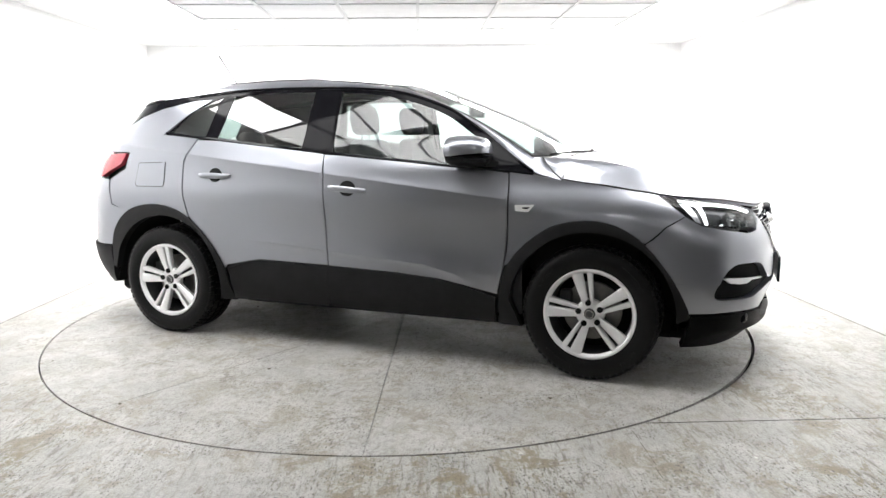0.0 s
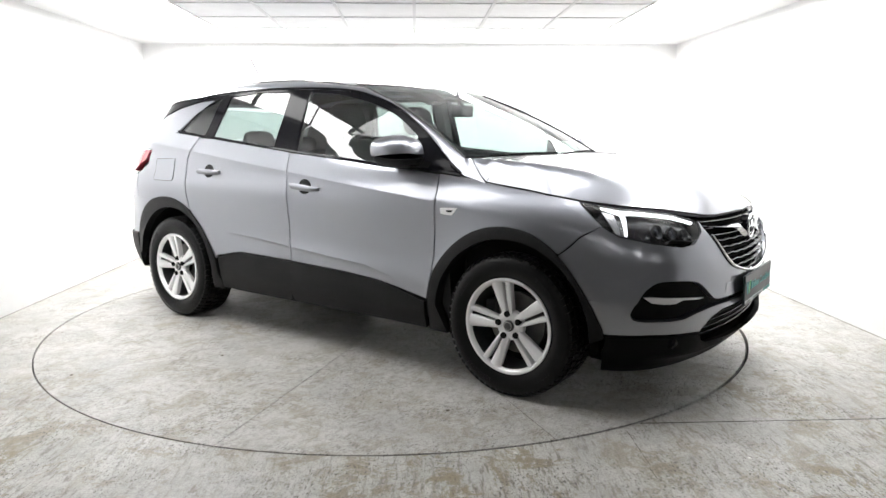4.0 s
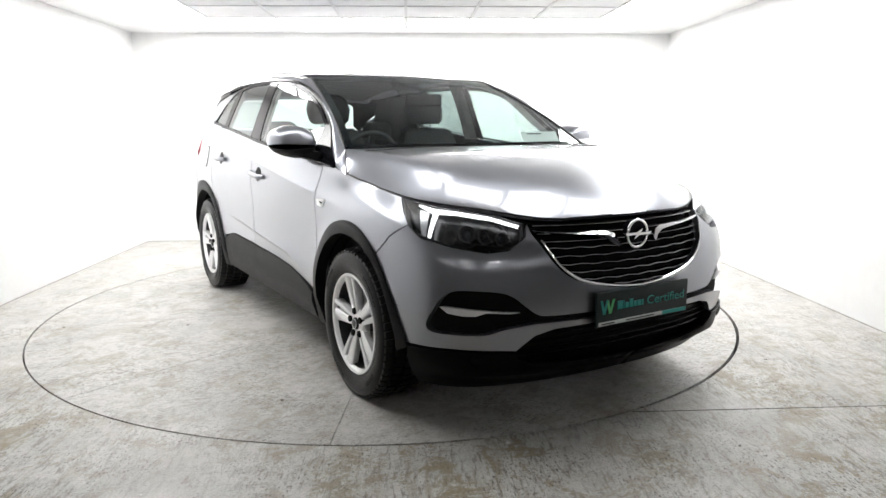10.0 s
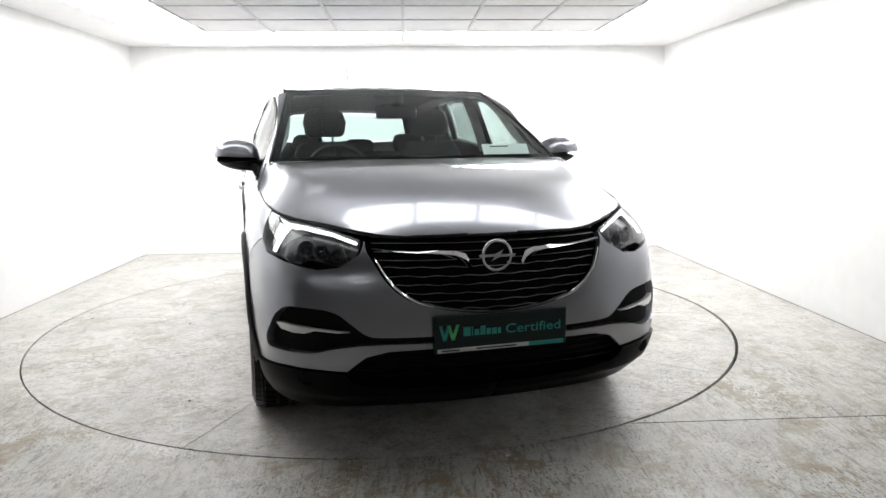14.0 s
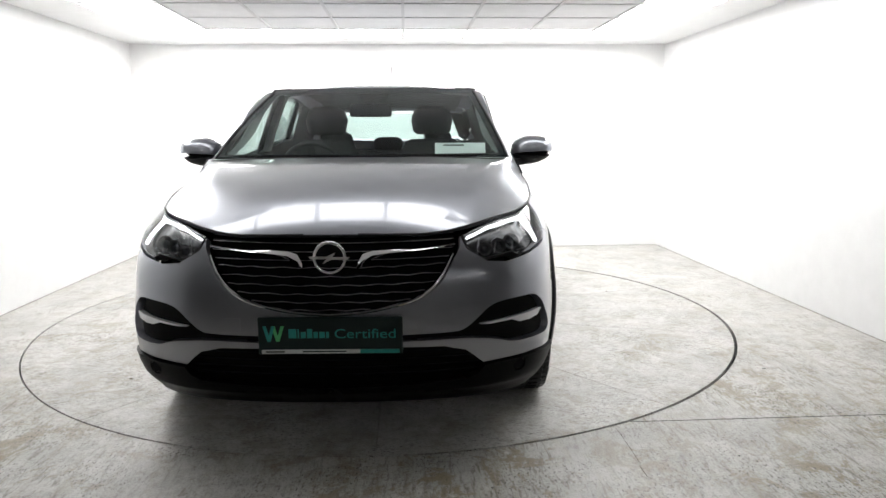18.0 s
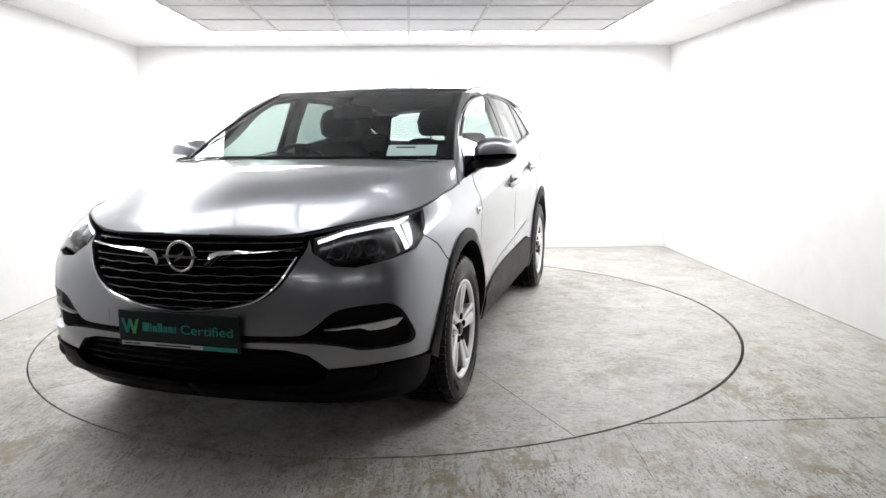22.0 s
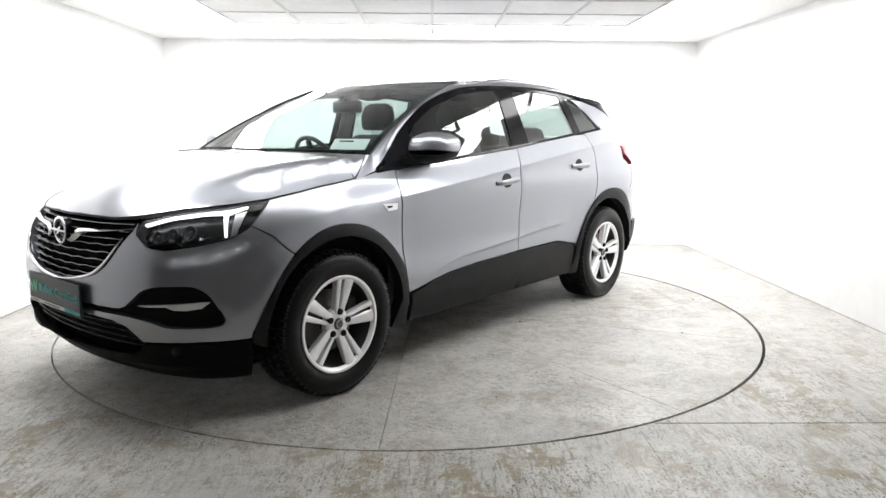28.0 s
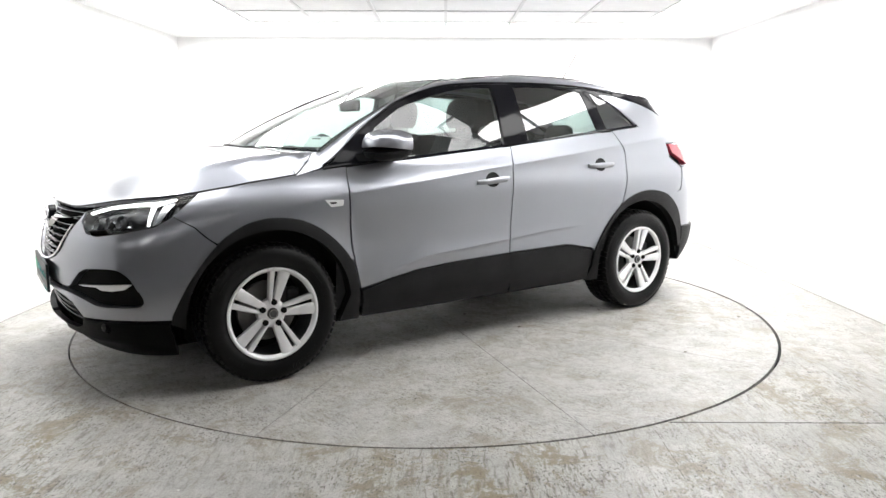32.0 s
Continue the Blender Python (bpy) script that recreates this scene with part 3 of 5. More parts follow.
def fill(outline, step, creases=()):
    """Flat filled outline with grid points inside: points, faces and rim edges."""
    n = len(outline)
    pts = [Vector(p) for p in outline]
    ax, ay = [p[0] for p in outline], [p[1] for p in outline]

    def clear(x, y, room=step * 0.4):
        inside = False
        for k in range(n):
            (x0, y0), (x1, y1) = outline[k], outline[(k + 1) % n]
            if (y0 > y) != (y1 > y) and x < x0 + (x1 - x0) * (y - y0) / (y1 - y0):
                inside = not inside
            d2 = (x1 - x0) ** 2 + (y1 - y0) ** 2
            t = max(0.0, min(1.0, ((x - x0) * (x1 - x0) + (y - y0) * (y1 - y0)) / d2)) if d2 else 0.0
            if math.hypot(x - x0 - t * (x1 - x0), y - y0 - t * (y1 - y0)) < room:
                return False
        return inside

    for line in creases:
        pts += [Vector(p) for p in line if min(ax) < p[0] < max(ax) and clear(p[0], p[1], 0.005)]
    extra = [(p.x, p.y) for p in pts[n:]]
    nx, ny = int((max(ax) - min(ax)) / step) + 1, int((max(ay) - min(ay)) / step) + 1
    for i in range(nx + 1):
        for j in range(ny + 1):
            x, y = min(ax) + step * (i + 0.5 * (j % 2)), min(ay) + step * j
            if (not extra or min(abs(y - q) for p, q in extra if abs(p - x) < 0.03) > 0.012) if [1 for p, q in extra if abs(p - x) < 0.03 and abs(q - y) < 0.03] else True:
              if clear(x, y):
                pts.append(Vector((x, y)))
    v, e, f = mathutils.geometry.delaunay_2d_cdt(pts, [(k, (k + 1) % n) for k in range(n)], [], 1, 1e-6)[:3]
    count = {}
    for face in f:
        for k in range(len(face)):
            q = tuple(sorted((face[k], face[(k + 1) % len(face)])))
            count[q] = count.get(q, 0) + 1
    return [(p[0], p[1]) for p in v], [list(q) for q in f], [q for q, c in count.items() if c == 1]


def panel(name, outlines, surf, material, parent, label="", sides=(1,), inset=0.0019, lift=0.0, depth=0.014, step=0.035, relief=None, creases=()):
    """A thin shaped sheet: outlines in the surface's own coordinates, laid on the surface, with its rim turned in. sides: 1 left, -1 right."""
    V, F, NRM = [], [], []
    outlines = outlines if isinstance(outlines[0], list) else [outlines]
    for ol in outlines:
        long = []
        base_ol = tidy(ol, inset)
        for p, q in zip(base_ol, base_ol[1:] + base_ol[:1]):
            m = max(1, int(math.hypot(q[0] - p[0], q[1] - p[1]) / step))
            long += [(p[0] + (q[0] - p[0]) * k / m, p[1] + (q[1] - p[1]) * k / m) for k in range(m)]
        co, faces, rim = fill(long, step, creases)
        pos, nor = [], []
        flip = -1 if surf is skin else 1

        def shaped(a, b):
            return surf(a, b) + normal_at(surf, a, b) * flip * (lift + relief(a, b))

        for a, b in co:
            n = normal_at(surf, a, b) * flip
            if relief:
                pos.append(shaped(a, b))
                nor.append(normal_at(shaped, a, b) * flip)
            else:
                pos.append(surf(a, b) + n * lift)
                nor.append(n)
        for sd in sides:
            base = len(V)
            M = Vector((1, sd, 1))
            V += [p * M for p in pos]
            nn = [n * M for n in nor]
            for f in faces:
                P = [V[base + i] for i in f]
                fn = (P[1] - P[0]).cross(P[2] - P[0])
                idx = [base + i for i in f]
                loops = [nn[i] for i in f]
                if fn.dot(loops[0]) < 0:
                    idx.reverse()
                    loops.reverse()
                F.append(idx)
                NRM += loops
            cen = sum((V[base + i] for i in range(len(pos))), Vector()) / len(pos)
            for i, j in rim if depth else ():
                A, B = V[base + i], V[base + j]
                k = len(V)
                V += [A, B, B - nn[j] * depth, A - nn[i] * depth]
                fn = (B - A).cross(V[k + 2] - A)
                idx = [k, k + 1, k + 2, k + 3]
                fn = fn.normalized() if fn.length > 1e-12 else nn[i]
                if fn.dot((A + B) / 2 - cen) < 0:
                    idx.reverse()
                    fn = -fn
                F.append(idx)
                NRM += [fn] * 4
    me = bpy.data.meshes.new(name)
    me.from_pydata([tuple(v) for v in V], [], F)
    for p in me.polygons:
        p.use_smooth = True
    me.normals_split_custom_set([tuple(n) for n in NRM])
    me.materials.append(material)
    ob = new(name, me)
    ob.parent = parent
    if label:
        ob["label"] = label
    return ob


def band(name, poly, width, surf, material, parent, sides=(1,), lift=0.0, depth=0.01, shift=0.0, bulge=0.0):
    """A frame of the given width round an outline."""
    P = tidy(poly, shift)
    Q = tidy(P, -width)
    bm = bmesh.new()
    for sd in sides:
        M = Vector((1, sd, 1))
        rings = []
        for (a, b), (c, d) in zip(P, Q):
            n0 = normal_at(surf, a, b) * (-1 if surf is skin else 1)
            n1 = normal_at(surf, c, d) * (-1 if surf is skin else 1)
            p, q = surf(a, b), surf(c, d)
            mid = (p + q) / 2 + n0 * (lift + bulge)
            rings.append([bm.verts.new(v * M) for v in (p + n0 * (lift - depth), p + n0 * lift, mid, q + n1 * lift, q + n1 * (lift - depth))])
        m = len(rings)
        for i in range(m):
            A, B = rings[i], rings[(i + 1) % m]
            for k in range(4):
                bm.faces.new((A[k], A[k + 1], B[k + 1], B[k]))
    bmesh.ops.recalc_face_normals(bm, faces=bm.faces)
    return smooth(part(name, bm, material, parent), 35)


def line_on(surf, pts, n=6, lift=0.0, sd=1):
    """Points of a curve laid on a surface."""
    out = []
    for a, b in spline(pts, n):
        nn = normal_at(surf, a, b) * (-1 if surf is skin else 1)
        p = surf(a, b) + nn * lift
        out.append(Vector((p.x, p.y * sd, p.z)))
    return out


# outlines on the side, in x and z
ARCH_F = [(0.857, 0.40), (0.885, 0.53), (0.945, 0.636), (1.05, 0.737), (1.17, 0.802), (1.315, 0.828), (1.44, 0.814), (1.545, 0.764), (1.630, 0.690), (1.702, 0.602), (1.765, 0.505), (1.815, 0.40)]
ARCH_R = [(-0.868, 0.36), (-0.882, 0.45), (-0.955, 0.575), (-1.080, 0.712), (-1.21, 0.800), (-1.38, 0.840), (-1.56, 0.820), (-1.69, 0.755), (-1.775, 0.660), (-1.80, 0.570)]
ARCH_F, ARCH_R = ([(cx + (x - cx) * 0.985, 0.345 + (z - 0.345) * 0.98) for x, z in arch] for arch, cx in ((ARCH_F, AXLE), (ARCH_R, -AXLE)))
arch_f, arch_r = spline(ARCH_F, 4), spline(ARCH_R, 4)
BELT = [(0.90, 1.052), (0.75, 1.064), (0.55, 1.077), (0.263, 1.104), (-0.105, 1.136), (-0.187, 1.144), (-0.33, 1.158), (-0.95, 1.222), (-1.10, 1.236), (-1.33, 1.262)]
SILL = [(0.852, 0.405), (0.661, 0.450), (0.518, 0.474), (0.269, 0.492), (-0.158, 0.506)]


def sweep(a):
    return float(np.interp(a, (-0.9, -0.754, -0.463, -0.195, 0.11, 0.438, 0.614, 0.72), (0.636, 0.63, 0.617, 0.593, 0.569, 0.546, 0.503, 0.455)))


CREASES = []
for off in (-0.022, -0.010, -0.004, 0.0, 0.004, 0.012):
    CREASES.append([(a, sweep(a) + off) for a in np.arange(-0.86, 0.72, 0.02)])
for off in (-0.028, -0.014, -0.005, -0.0015, 0.0015, 0.006, 0.018):
    CREASES.append([SX(a, 1.010 - 0.112 * a + off) for a in np.arange(-1.9, 1.3, 0.022)])


def shoulder(a, b):
    """The sharp crease below the windows and the sweep over the sills."""
    a = skin(a, b).x
    d = b - (1.010 - 0.112 * a)
    fade = max(0.0, min(1.0, (1.30 - a) / 0.5)) * max(0.0, min(1.0, (a + 2.1) / 0.4))
    high = 0.015 * fade * (math.exp(-d / 0.09) if d > 0 else math.exp(d / 0.045))
    e = b - sweep(a)
    low = 0.011 * (math.exp(-e / 0.08) if e > 0 else math.exp(e / 0.010)) * max(0.0, min(1.0, (a + 0.80) / 0.3, (0.70 - a) / 0.25))
    return high + low


for sd in (1, -1):
    fd = panel("front_door", side(*spline([(0.90, 1.046), (0.911, 0.883), (0.898, 0.622), (0.855, 0.412)], 4), *SILL[1:], *spline([(-0.160, 0.52), (-0.172, 0.826), (-0.187, 1.138)], 4), *BELT[4:0:-1]), skin, PAINT, car, sides=(sd,), relief=shoulder, step=0.03, creases=CREASES)
    panel("door_cladding", side((0.85, 0.40), *SILL[1:], (-0.162, 0.50), (-0.166, 0.30), (-0.15, 0.265), (0.4, 0.262), (0.846, 0.258)), skin, CLAD, fd, "black plastic lower door cladding", (sd,), lift=0.010, depth=0.02, relief=lambda a, b: 0.008 * math.exp(-((b - 0.36) / 0.05) ** 2))
    rd = panel("rear_door", side(*spline([(-0.190, 1.142), (-0.175, 0.826), (-0.163, 0.52)], 4), (-0.163, 0.508), (-0.45, 0.513), (-0.63, 0.516), (-0.70, 0.505), (-0.872, 0.47), *[p for p in arch_r if -1.12 < p[0] < -0.885], *spline([(-1.140, 0.766), (-1.172, 0.882), (-1.184, 1.0), (-1.178, 1.10), (-1.10, 1.226)], 4), BELT[7], BELT[6]), skin, PAINT, car, sides=(sd,), relief=shoulder, step=0.03, creases=CREASES)
    panel("door_cladding", side((-0.158, 0.504), (-0.63, 0.514), (-0.70, 0.503), (-0.857, 0.455), (-0.845, 0.36), (-0.84, 0.262), (-0.17, 0.265)), skin, CLAD, rd, "black plastic lower door cladding", (sd,), lift=0.010, depth=0.02)
    panel("front_wing", side(*spline([(0.9035, 1.05), (0.9145, 0.883), (0.909, 0.68), (0.902, 0.62), (0.890, 0.565)], 4), *[p for p in arch_f if p[1] > 0.56 and p[0] < 1.595], (1.600, 0.715), (1.69, 0.796), (1.775, 0.848), (1.71, 0.895), (1.655, 0.935), (1.645, 0.945), (1.43, 0.982), (1.2, 1.015), (1.02, 1.045)), skin, PAINT, car, sides=(sd,), relief=shoulder, step=0.03, creases=CREASES)
    panel("rear_quarter_panel", side((-1.10, 1.236), *spline([(-1.186, 1.10), (-1.190, 1.0), (-1.178, 0.882), (-1.147, 0.772)], 4), *[p for p in arch_r if -1.61 < p[0] < -1.14], (-1.66, 0.78), (-1.78, 0.82), (-1.80, 0.98), (-1.66, 1.05), (-1.635, 1.15), (-1.90, 1.155), (-1.885, 1.235), (-1.78, 1.295), (-1.60, 1.375), (-1.42, 1.428), (-1.20, 1.468), (-1.06, 1.474), (-1.22, 1.38), (-1.375, 1.262)), skin, PAINT, car, sides=(sd,), relief=shoulder, step=0.03, creases=CREASES)
    panel("fuel_flap", side((-1.33, 1.09), (-1.33, 0.952), (-1.345, 0.94), (-1.55, 0.94), (-1.56, 0.955), (-1.545, 1.085)), skin, PAINT, car, sides=(sd,), lift=0.003, depth=0.003, relief=shoulder) if sd < 0 else None
    if sd < 0:
        FL = [(-1.33, 1.09), (-1.33, 0.952), (-1.345, 0.94), (-1.55, 0.94), (-1.56, 0.955), (-1.545, 1.085), (-1.33, 1.09)]
        smooth(part("flap_joint", bm_tube([(lambda q: q * Vector((1, sd, 1)))(skin(*SX(*p)) - normal_at(skin, *SX(*p)) * (0.0015 + shoulder(*SX(*p)))) for a, b in zip(FL, FL[1:]) for p in [(a[0] + (b[0] - a[0]) * k / 8, a[1] + (b[1] - a[1]) * k / 8) for k in range(8)]], 0.0022, 5), SEAL, car, "thin dark joint round the fuel flap"))
    # wheel arch trims
    for nm, ol, cx in (("front_arch_trim", arch_f, AXLE), ("rear_arch_trim", arch_r, -AXLE)):
        inner = []
        for x, z in ol:
            dx, dz = x - cx, z - 0.345
            k = 0.418 / math.hypot(dx, dz)
            inner.append((cx + dx * k, 0.345 + dz * k))
        if cx > 0:
            ol2, in2 = [(0.862, 0.25)] + ol + [(1.815, 0.36)], [(0.98, 0.25)] + inner + [(1.755, 0.33)]
        else:
            ol2, in2 = [(-0.828, 0.25)] + ol + [(-1.84, 0.45)], [(-0.94, 0.25)] + inner + [(-1.765, 0.40)]
        bm = bmesh.new()
        rings = []
        for (x, z), (u, w) in zip(ol2, in2):
            p, q = skin(*SX(x, z)), skin(*SX(u, w))
            qy = max(q.y, p.y - 0.004) + 0.024
            row = [Vector((p.x, p.y - 0.004, p.z)), Vector((p.x, p.y + 0.010, p.z)), Vector((p.x * 0.7 + q.x * 0.3, p.y + 0.017, p.z * 0.7 + q.z * 0.3)), Vector((q.x, qy - 0.004, q.z)), Vector((q.x, qy - 0.012, q.z)), Vector((q.x, qy - 0.06, q.z))]
            rings.append([v * Vector((1, sd, 1)) for v in row])
        trim = smooth(part(nm, bm_loft(rings), CLAD, car, "black plastic wheel arch trim"), 30)
        # the dark well behind it
        bm = bmesh.new()
        rings = []
        for x, z in ([(0.98, 0.24)] + in2 + [(1.76, 0.27)] if cx > 0 else in2 + [(-1.80, 0.30)]):
            rings.append([Vector((x, (0.86 if x < 1.7 else 0.80) * sd, z)), Vector((x, 0.45 * sd, z))])
        bm_loft(rings, bm=bm)
        part("wheel_well", bm, MATT_BLACK, car)
    # tail lamp wrapping the corner
    tl = panel("tail_lamp", [*side((-1.66, 1.146), (-1.70, 1.075), (-1.90, 0.992)), *rear((0.60, 0.985), (0.60, 1.13)), *side((-1.92, 1.138))], skin, RED_LENS, car, "red wraparound tail lamp", (sd,), lift=0.006, depth=0.03)
    # headlamp
    LAMP = [*side((1.648, 0.943), (1.72, 0.934), (1.817, 0.919)), *front((0.70, 0.914), (0.60, 0.896), (0.492, 0.864), (0.508, 0.818), (0.54, 0.788), (0.585, 0.776), (0.685, 0.789), (0.715, 0.773)), *side((1.975, 0.781), (1.85, 0.808), (1.763, 0.845))]
    hl = panel("headlamp", LAMP, skin, LAMP_BLACK, car, "black headlamp with a lit white running light", (sd,), lift=-0.045, depth=0.0, inset=0.0)
    panel("lens", LAMP, skin, LENS, hl, "clear headlamp lens", (sd,), lift=0.0, depth=0.004, inset=0.003)
    band("lamp_seal", LAMP, 0.004, skin, SEAL, hl, (sd,), lift=-0.003, depth=0.05, shift=0.005)
    panel("running_light", [*side((1.735, 0.928), (1.815, 0.914)), *front((0.70, 0.910), (0.60, 0.891), (0.510, 0.859), (0.514, 0.853), (0.60, 0.884), (0.70, 0.902)), *side((1.835, 0.904), (1.880, 0.812), (1.872, 0.813), (1.822, 0.902))], skin, DRL, hl, "lit white light strip", (sd,), lift=-0.010, depth=0.012, inset=0.0)
    panel("light_blade", [*side((1.745, 0.920), (1.795, 0.909), (1.858, 0.816), (1.836, 0.820))], skin, SATIN, hl, "bright lamp blade", (sd,), lift=-0.025, depth=0.01, inset=0.0)
    # the three smallest are chrome beads put in as glints, not lamp parts
    for yy, zz, rr in ((0.70, 0.838, 0.018), (0.645, 0.828, 0.016), (0.59, 0.818, 0.014), (0.66, 0.832, 0.006), (0.565, 0.808, 0.006), (0.745, 0.815, 0.006)):
        s, z = SY(yy, zz)
        n = -normal_at(skin, s, z)
        c = skin(s, z) - n * 0.032
        bm = bm_lathe([(0.0, 0.008), (rr * 0.6, 0.006), (rr * 0.92, 0.0), (rr, 0.003), (rr * 1.12, 0.004), (rr * 1.15, -0.012), (0.0, -0.012)], 24, "z")
        q = Vector((0, 0, 1)).rotation_difference((n * 0.5 + Vector((0.5, 0, 0))).normalized())
        bm.transform(Matrix.Translation(c) @ q.to_matrix().to_4x4())
        bmesh.ops.transform(bm, matrix=Matrix.Diagonal((1, sd, 1, 1)), verts=bm.verts)
        bmesh.ops.recalc_face_normals(bm, faces=bm.faces)
        smooth(part("projector" if rr > 0.01 else "glint_bead", bm, PROJECTOR if rr > 0.01 else CHROME, hl))
        if rr > 0.01:
            cup = bm_lathe([(rr * 1.12, -0.004), (rr * 1.35, 0.004), (rr * 1.75, 0.010), (rr * 1.85, 0.010), (rr * 1.85, 0.004), (rr * 1.2, -0.014)], 28, "z")
            cup.transform(Matrix.Translation(c) @ q.to_matrix().to_4x4())
            bmesh.ops.transform(cup, matrix=Matrix.Diagonal((1, sd, 1, 1)), verts=cup.verts)
            bmesh.ops.recalc_face_normals(cup, faces=cup.faces)
            smooth(part("reflector", cup, ALLOY_DARK, hl, "dull silver reflector cup"))

# bumper in body colour: the face round the grille, and the band under the fog pockets
GRILLE = spline([(0.470, 0.862), (0.468, 0.828), (0.449, 0.790), (0.412, 0.724), (0.363, 0.673), (0.290, 0.634), (0.145, 0.602), (0.0, 0.590)], 5)
POCKET_TOP = spline([(0.30, 0.508), (0.44, 0.510), (0.495, 0.519), (0.545, 0.556), (0.590, 0.594), (0.640, 0.612), (0.725, 0.619), (0.775, 0.616), (0.806, 0.590), (0.822, 0.560), (0.836, 0.520)], 4)
POCKET_LOW = spline([(0.841, 0.508), (0.846, 0.476), (0.836, 0.450), (0.790, 0.446), (0.69, 0.447), (0.63, 0.464), (0.57, 0.474), (0.49, 0.482), (0.30, 0.482)], 4)
CLAD_TOP = [(0.568, 0.376), (0.66, 0.382), (0.78, 0.388)]
bumper = panel("front_bumper", [
    [*front((0.0, 0.506), *[(y, z) for y, z in POCKET_TOP]), *side((1.744, 0.528), *[p for p in reversed(arch_f) if 1.606 < p[0] < 1.79 and p[1] > 0.53], (1.602, 0.7115), (1.69, 0.7925), (1.773, 0.8448), (1.85, 0.803), (1.975, 0.776)), *front((0.66, 0.757), (0.585, 0.765), (0.505, 0.812), (0.485, 0.853), *[(y + 0.012, z - 0.004) for y, z in GRILLE])],
    [*front((0.0, 0.480), *reversed(POCKET_LOW)), *front((0.836, 0.525)), *side((1.744, 0.526), (1.792, 0.43), (1.812, 0.380)), *front((0.80, 0.388), *reversed(CLAD_TOP), (0.53, 0.412), (0.50, 0.436), (0.42, 0.456), (0.2, 0.462), (0.0, 0.462))]],
    skin, PAINT, car, "body-coloured front bumper with deep fog lamp pockets", (1, -1), inset=0.0, depth=0.03)
panel("bumper_strip", [*front((0.0, 0.535), (0.32, 0.535), (0.32, 0.48), (0.0, 0.48))], skin, GLOSS_BLACK, bumper, "dark strip behind the plate", (1, -1), lift=-0.018, depth=0, inset=0)
for sd in (1, -1):
    pk = panel("fog_pocket", [*front(*[(y, z) for y, z in POCKET_TOP], *POCKET_LOW)], skin, MATT_BLACK, bumper, "black fog lamp pocket", (sd,), lift=-0.03, depth=0, inset=-0.012)
    panel("chrome_blade", [*front((0.560, 0.529), (0.68, 0.541), (0.80, 0.553), (0.818, 0.551), (0.800, 0.528), (0.760, 0.520), (0.718, 0.520), (0.684, 0.533), (0.60, 0.527))], skin, ALLOY, bumper, "silver blade in the fog pocket", (sd,), lift=-0.008, depth=0.02, inset=0.0)
    bm = bm_lathe([(0.0, 0.012), (0.022, 0.009), (0.030, 0.0), (0.034, 0.002), (0.036, -0.02), (0.0, -0.02)], 24, "z")
    bm.transform(Matrix.Translation(skin(*SY(0.708, 0.352)) + Vector((0.008, 0, 0))) @ pose(0, 0, 0, 0, 90, 18))
    bmesh.ops.transform(bm, matrix=Matrix.Diagonal((1, sd, 1, 1)), verts=bm.verts)
    bmesh.ops.recalc_face_normals(bm, faces=bm.faces)
    smooth(part("fog_lamp", bm, GLOSS_BLACK, bumper, "small round fog lamp"))
# tow cover outline
panel("tow_cover", front((-0.0 + 0.40, 0.575), (0.335, 0.575), (0.335, 0.528), (0.40, 0.528)), skin, PAINT, bumper, sides=(-1,), lift=0.0015, depth=0.002)
# black chin
chin = panel("front_skirt", [[*front((0.0, 0.315), (0.3, 0.318), (0.5, 0.325), (0.55, 0.340), (0.572, 0.370), (0.66, 0.376), (0.78, 0.382)), *side((1.82, 0.372), (1.80, 0.30), (1.77, 0.20)), *front((0.70, 0.200), (0.4, 0.218), (0.0, 0.224))]], skin, SKIRT, car, "black plastic front skirt", (1, -1), inset=0.0, lift=0.012, depth=0.03, relief=lambda a, b: 0.022 * math.exp(-((b - 0.30) / 0.025) ** 2) * min(1.0, max(0.0, (a - X1 - 1.0) / 0.3)))
panel("lower_intake", front((0.0, 0.49), (0.45, 0.49), (0.62, 0.46), (0.72, 0.41), (0.72, 0.25), (0.0, 0.20)), skin, MATT_BLACK, car, "black lower air intake", (1, -1), lift=-0.05, depth=0, inset=0)
for z in (0.345, 0.375, 0.405, 0.435):
    w = 0.57 if z < 0.42 else 0.50
    pts = [skin(*SY(abs(y), z)) * Vector((1, 1 if y >= 0 else -1, 1)) - Vector((0.03, 0, 0)) for y in np.linspace(-w, w, 25)]
    smooth(part("intake_slat", bm_tube(pts, 0.006, 6), GLOSS_BLACK, car))
rows = []
for y in np.linspace(-0.80, 0.80, 29):
    p = skin(*SY(abs(y), 0.232))
    rows.append([Vector((p.x - 0.004, y, 0.236)), Vector((min(p.x - 0.02, 1.72), y, 0.240))])
part("skirt_floor", bm_loft(rows), MATT_BLACK, car, "black tray closing the skirt")
# fins inside the headlamps
for sd in (1, -1):
    for yy in (0.555, 0.625, 0.70):
        a, b = SY(yy, 0.80), SY(yy + 0.012, 0.862)
        pts = [(lambda q: (skin(*q) + normal_at(skin, *q) * 0.026) * Vector((1, sd, 1)))((a[0] + (b[0] - a[0]) * t, a[1] + (b[1] - a[1]) * t)) for t in np.linspace(0, 1, 6)]
        smooth(part("lamp_fin", bm_tube(pts, 0.0013, 5), SLAT_EDGE, car, "thin dull metal fin inside the headlamp"))
# grille
GR = [*front(*GRILLE), *front((0.0, 0.872), (0.25, 0.872), (0.46, 0.868))]
grille = panel("grille", GR, skin, MATT_BLACK, car, "black grille with chrome wings and slats", (1, -1), lift=-0.055, depth=0, inset=0)
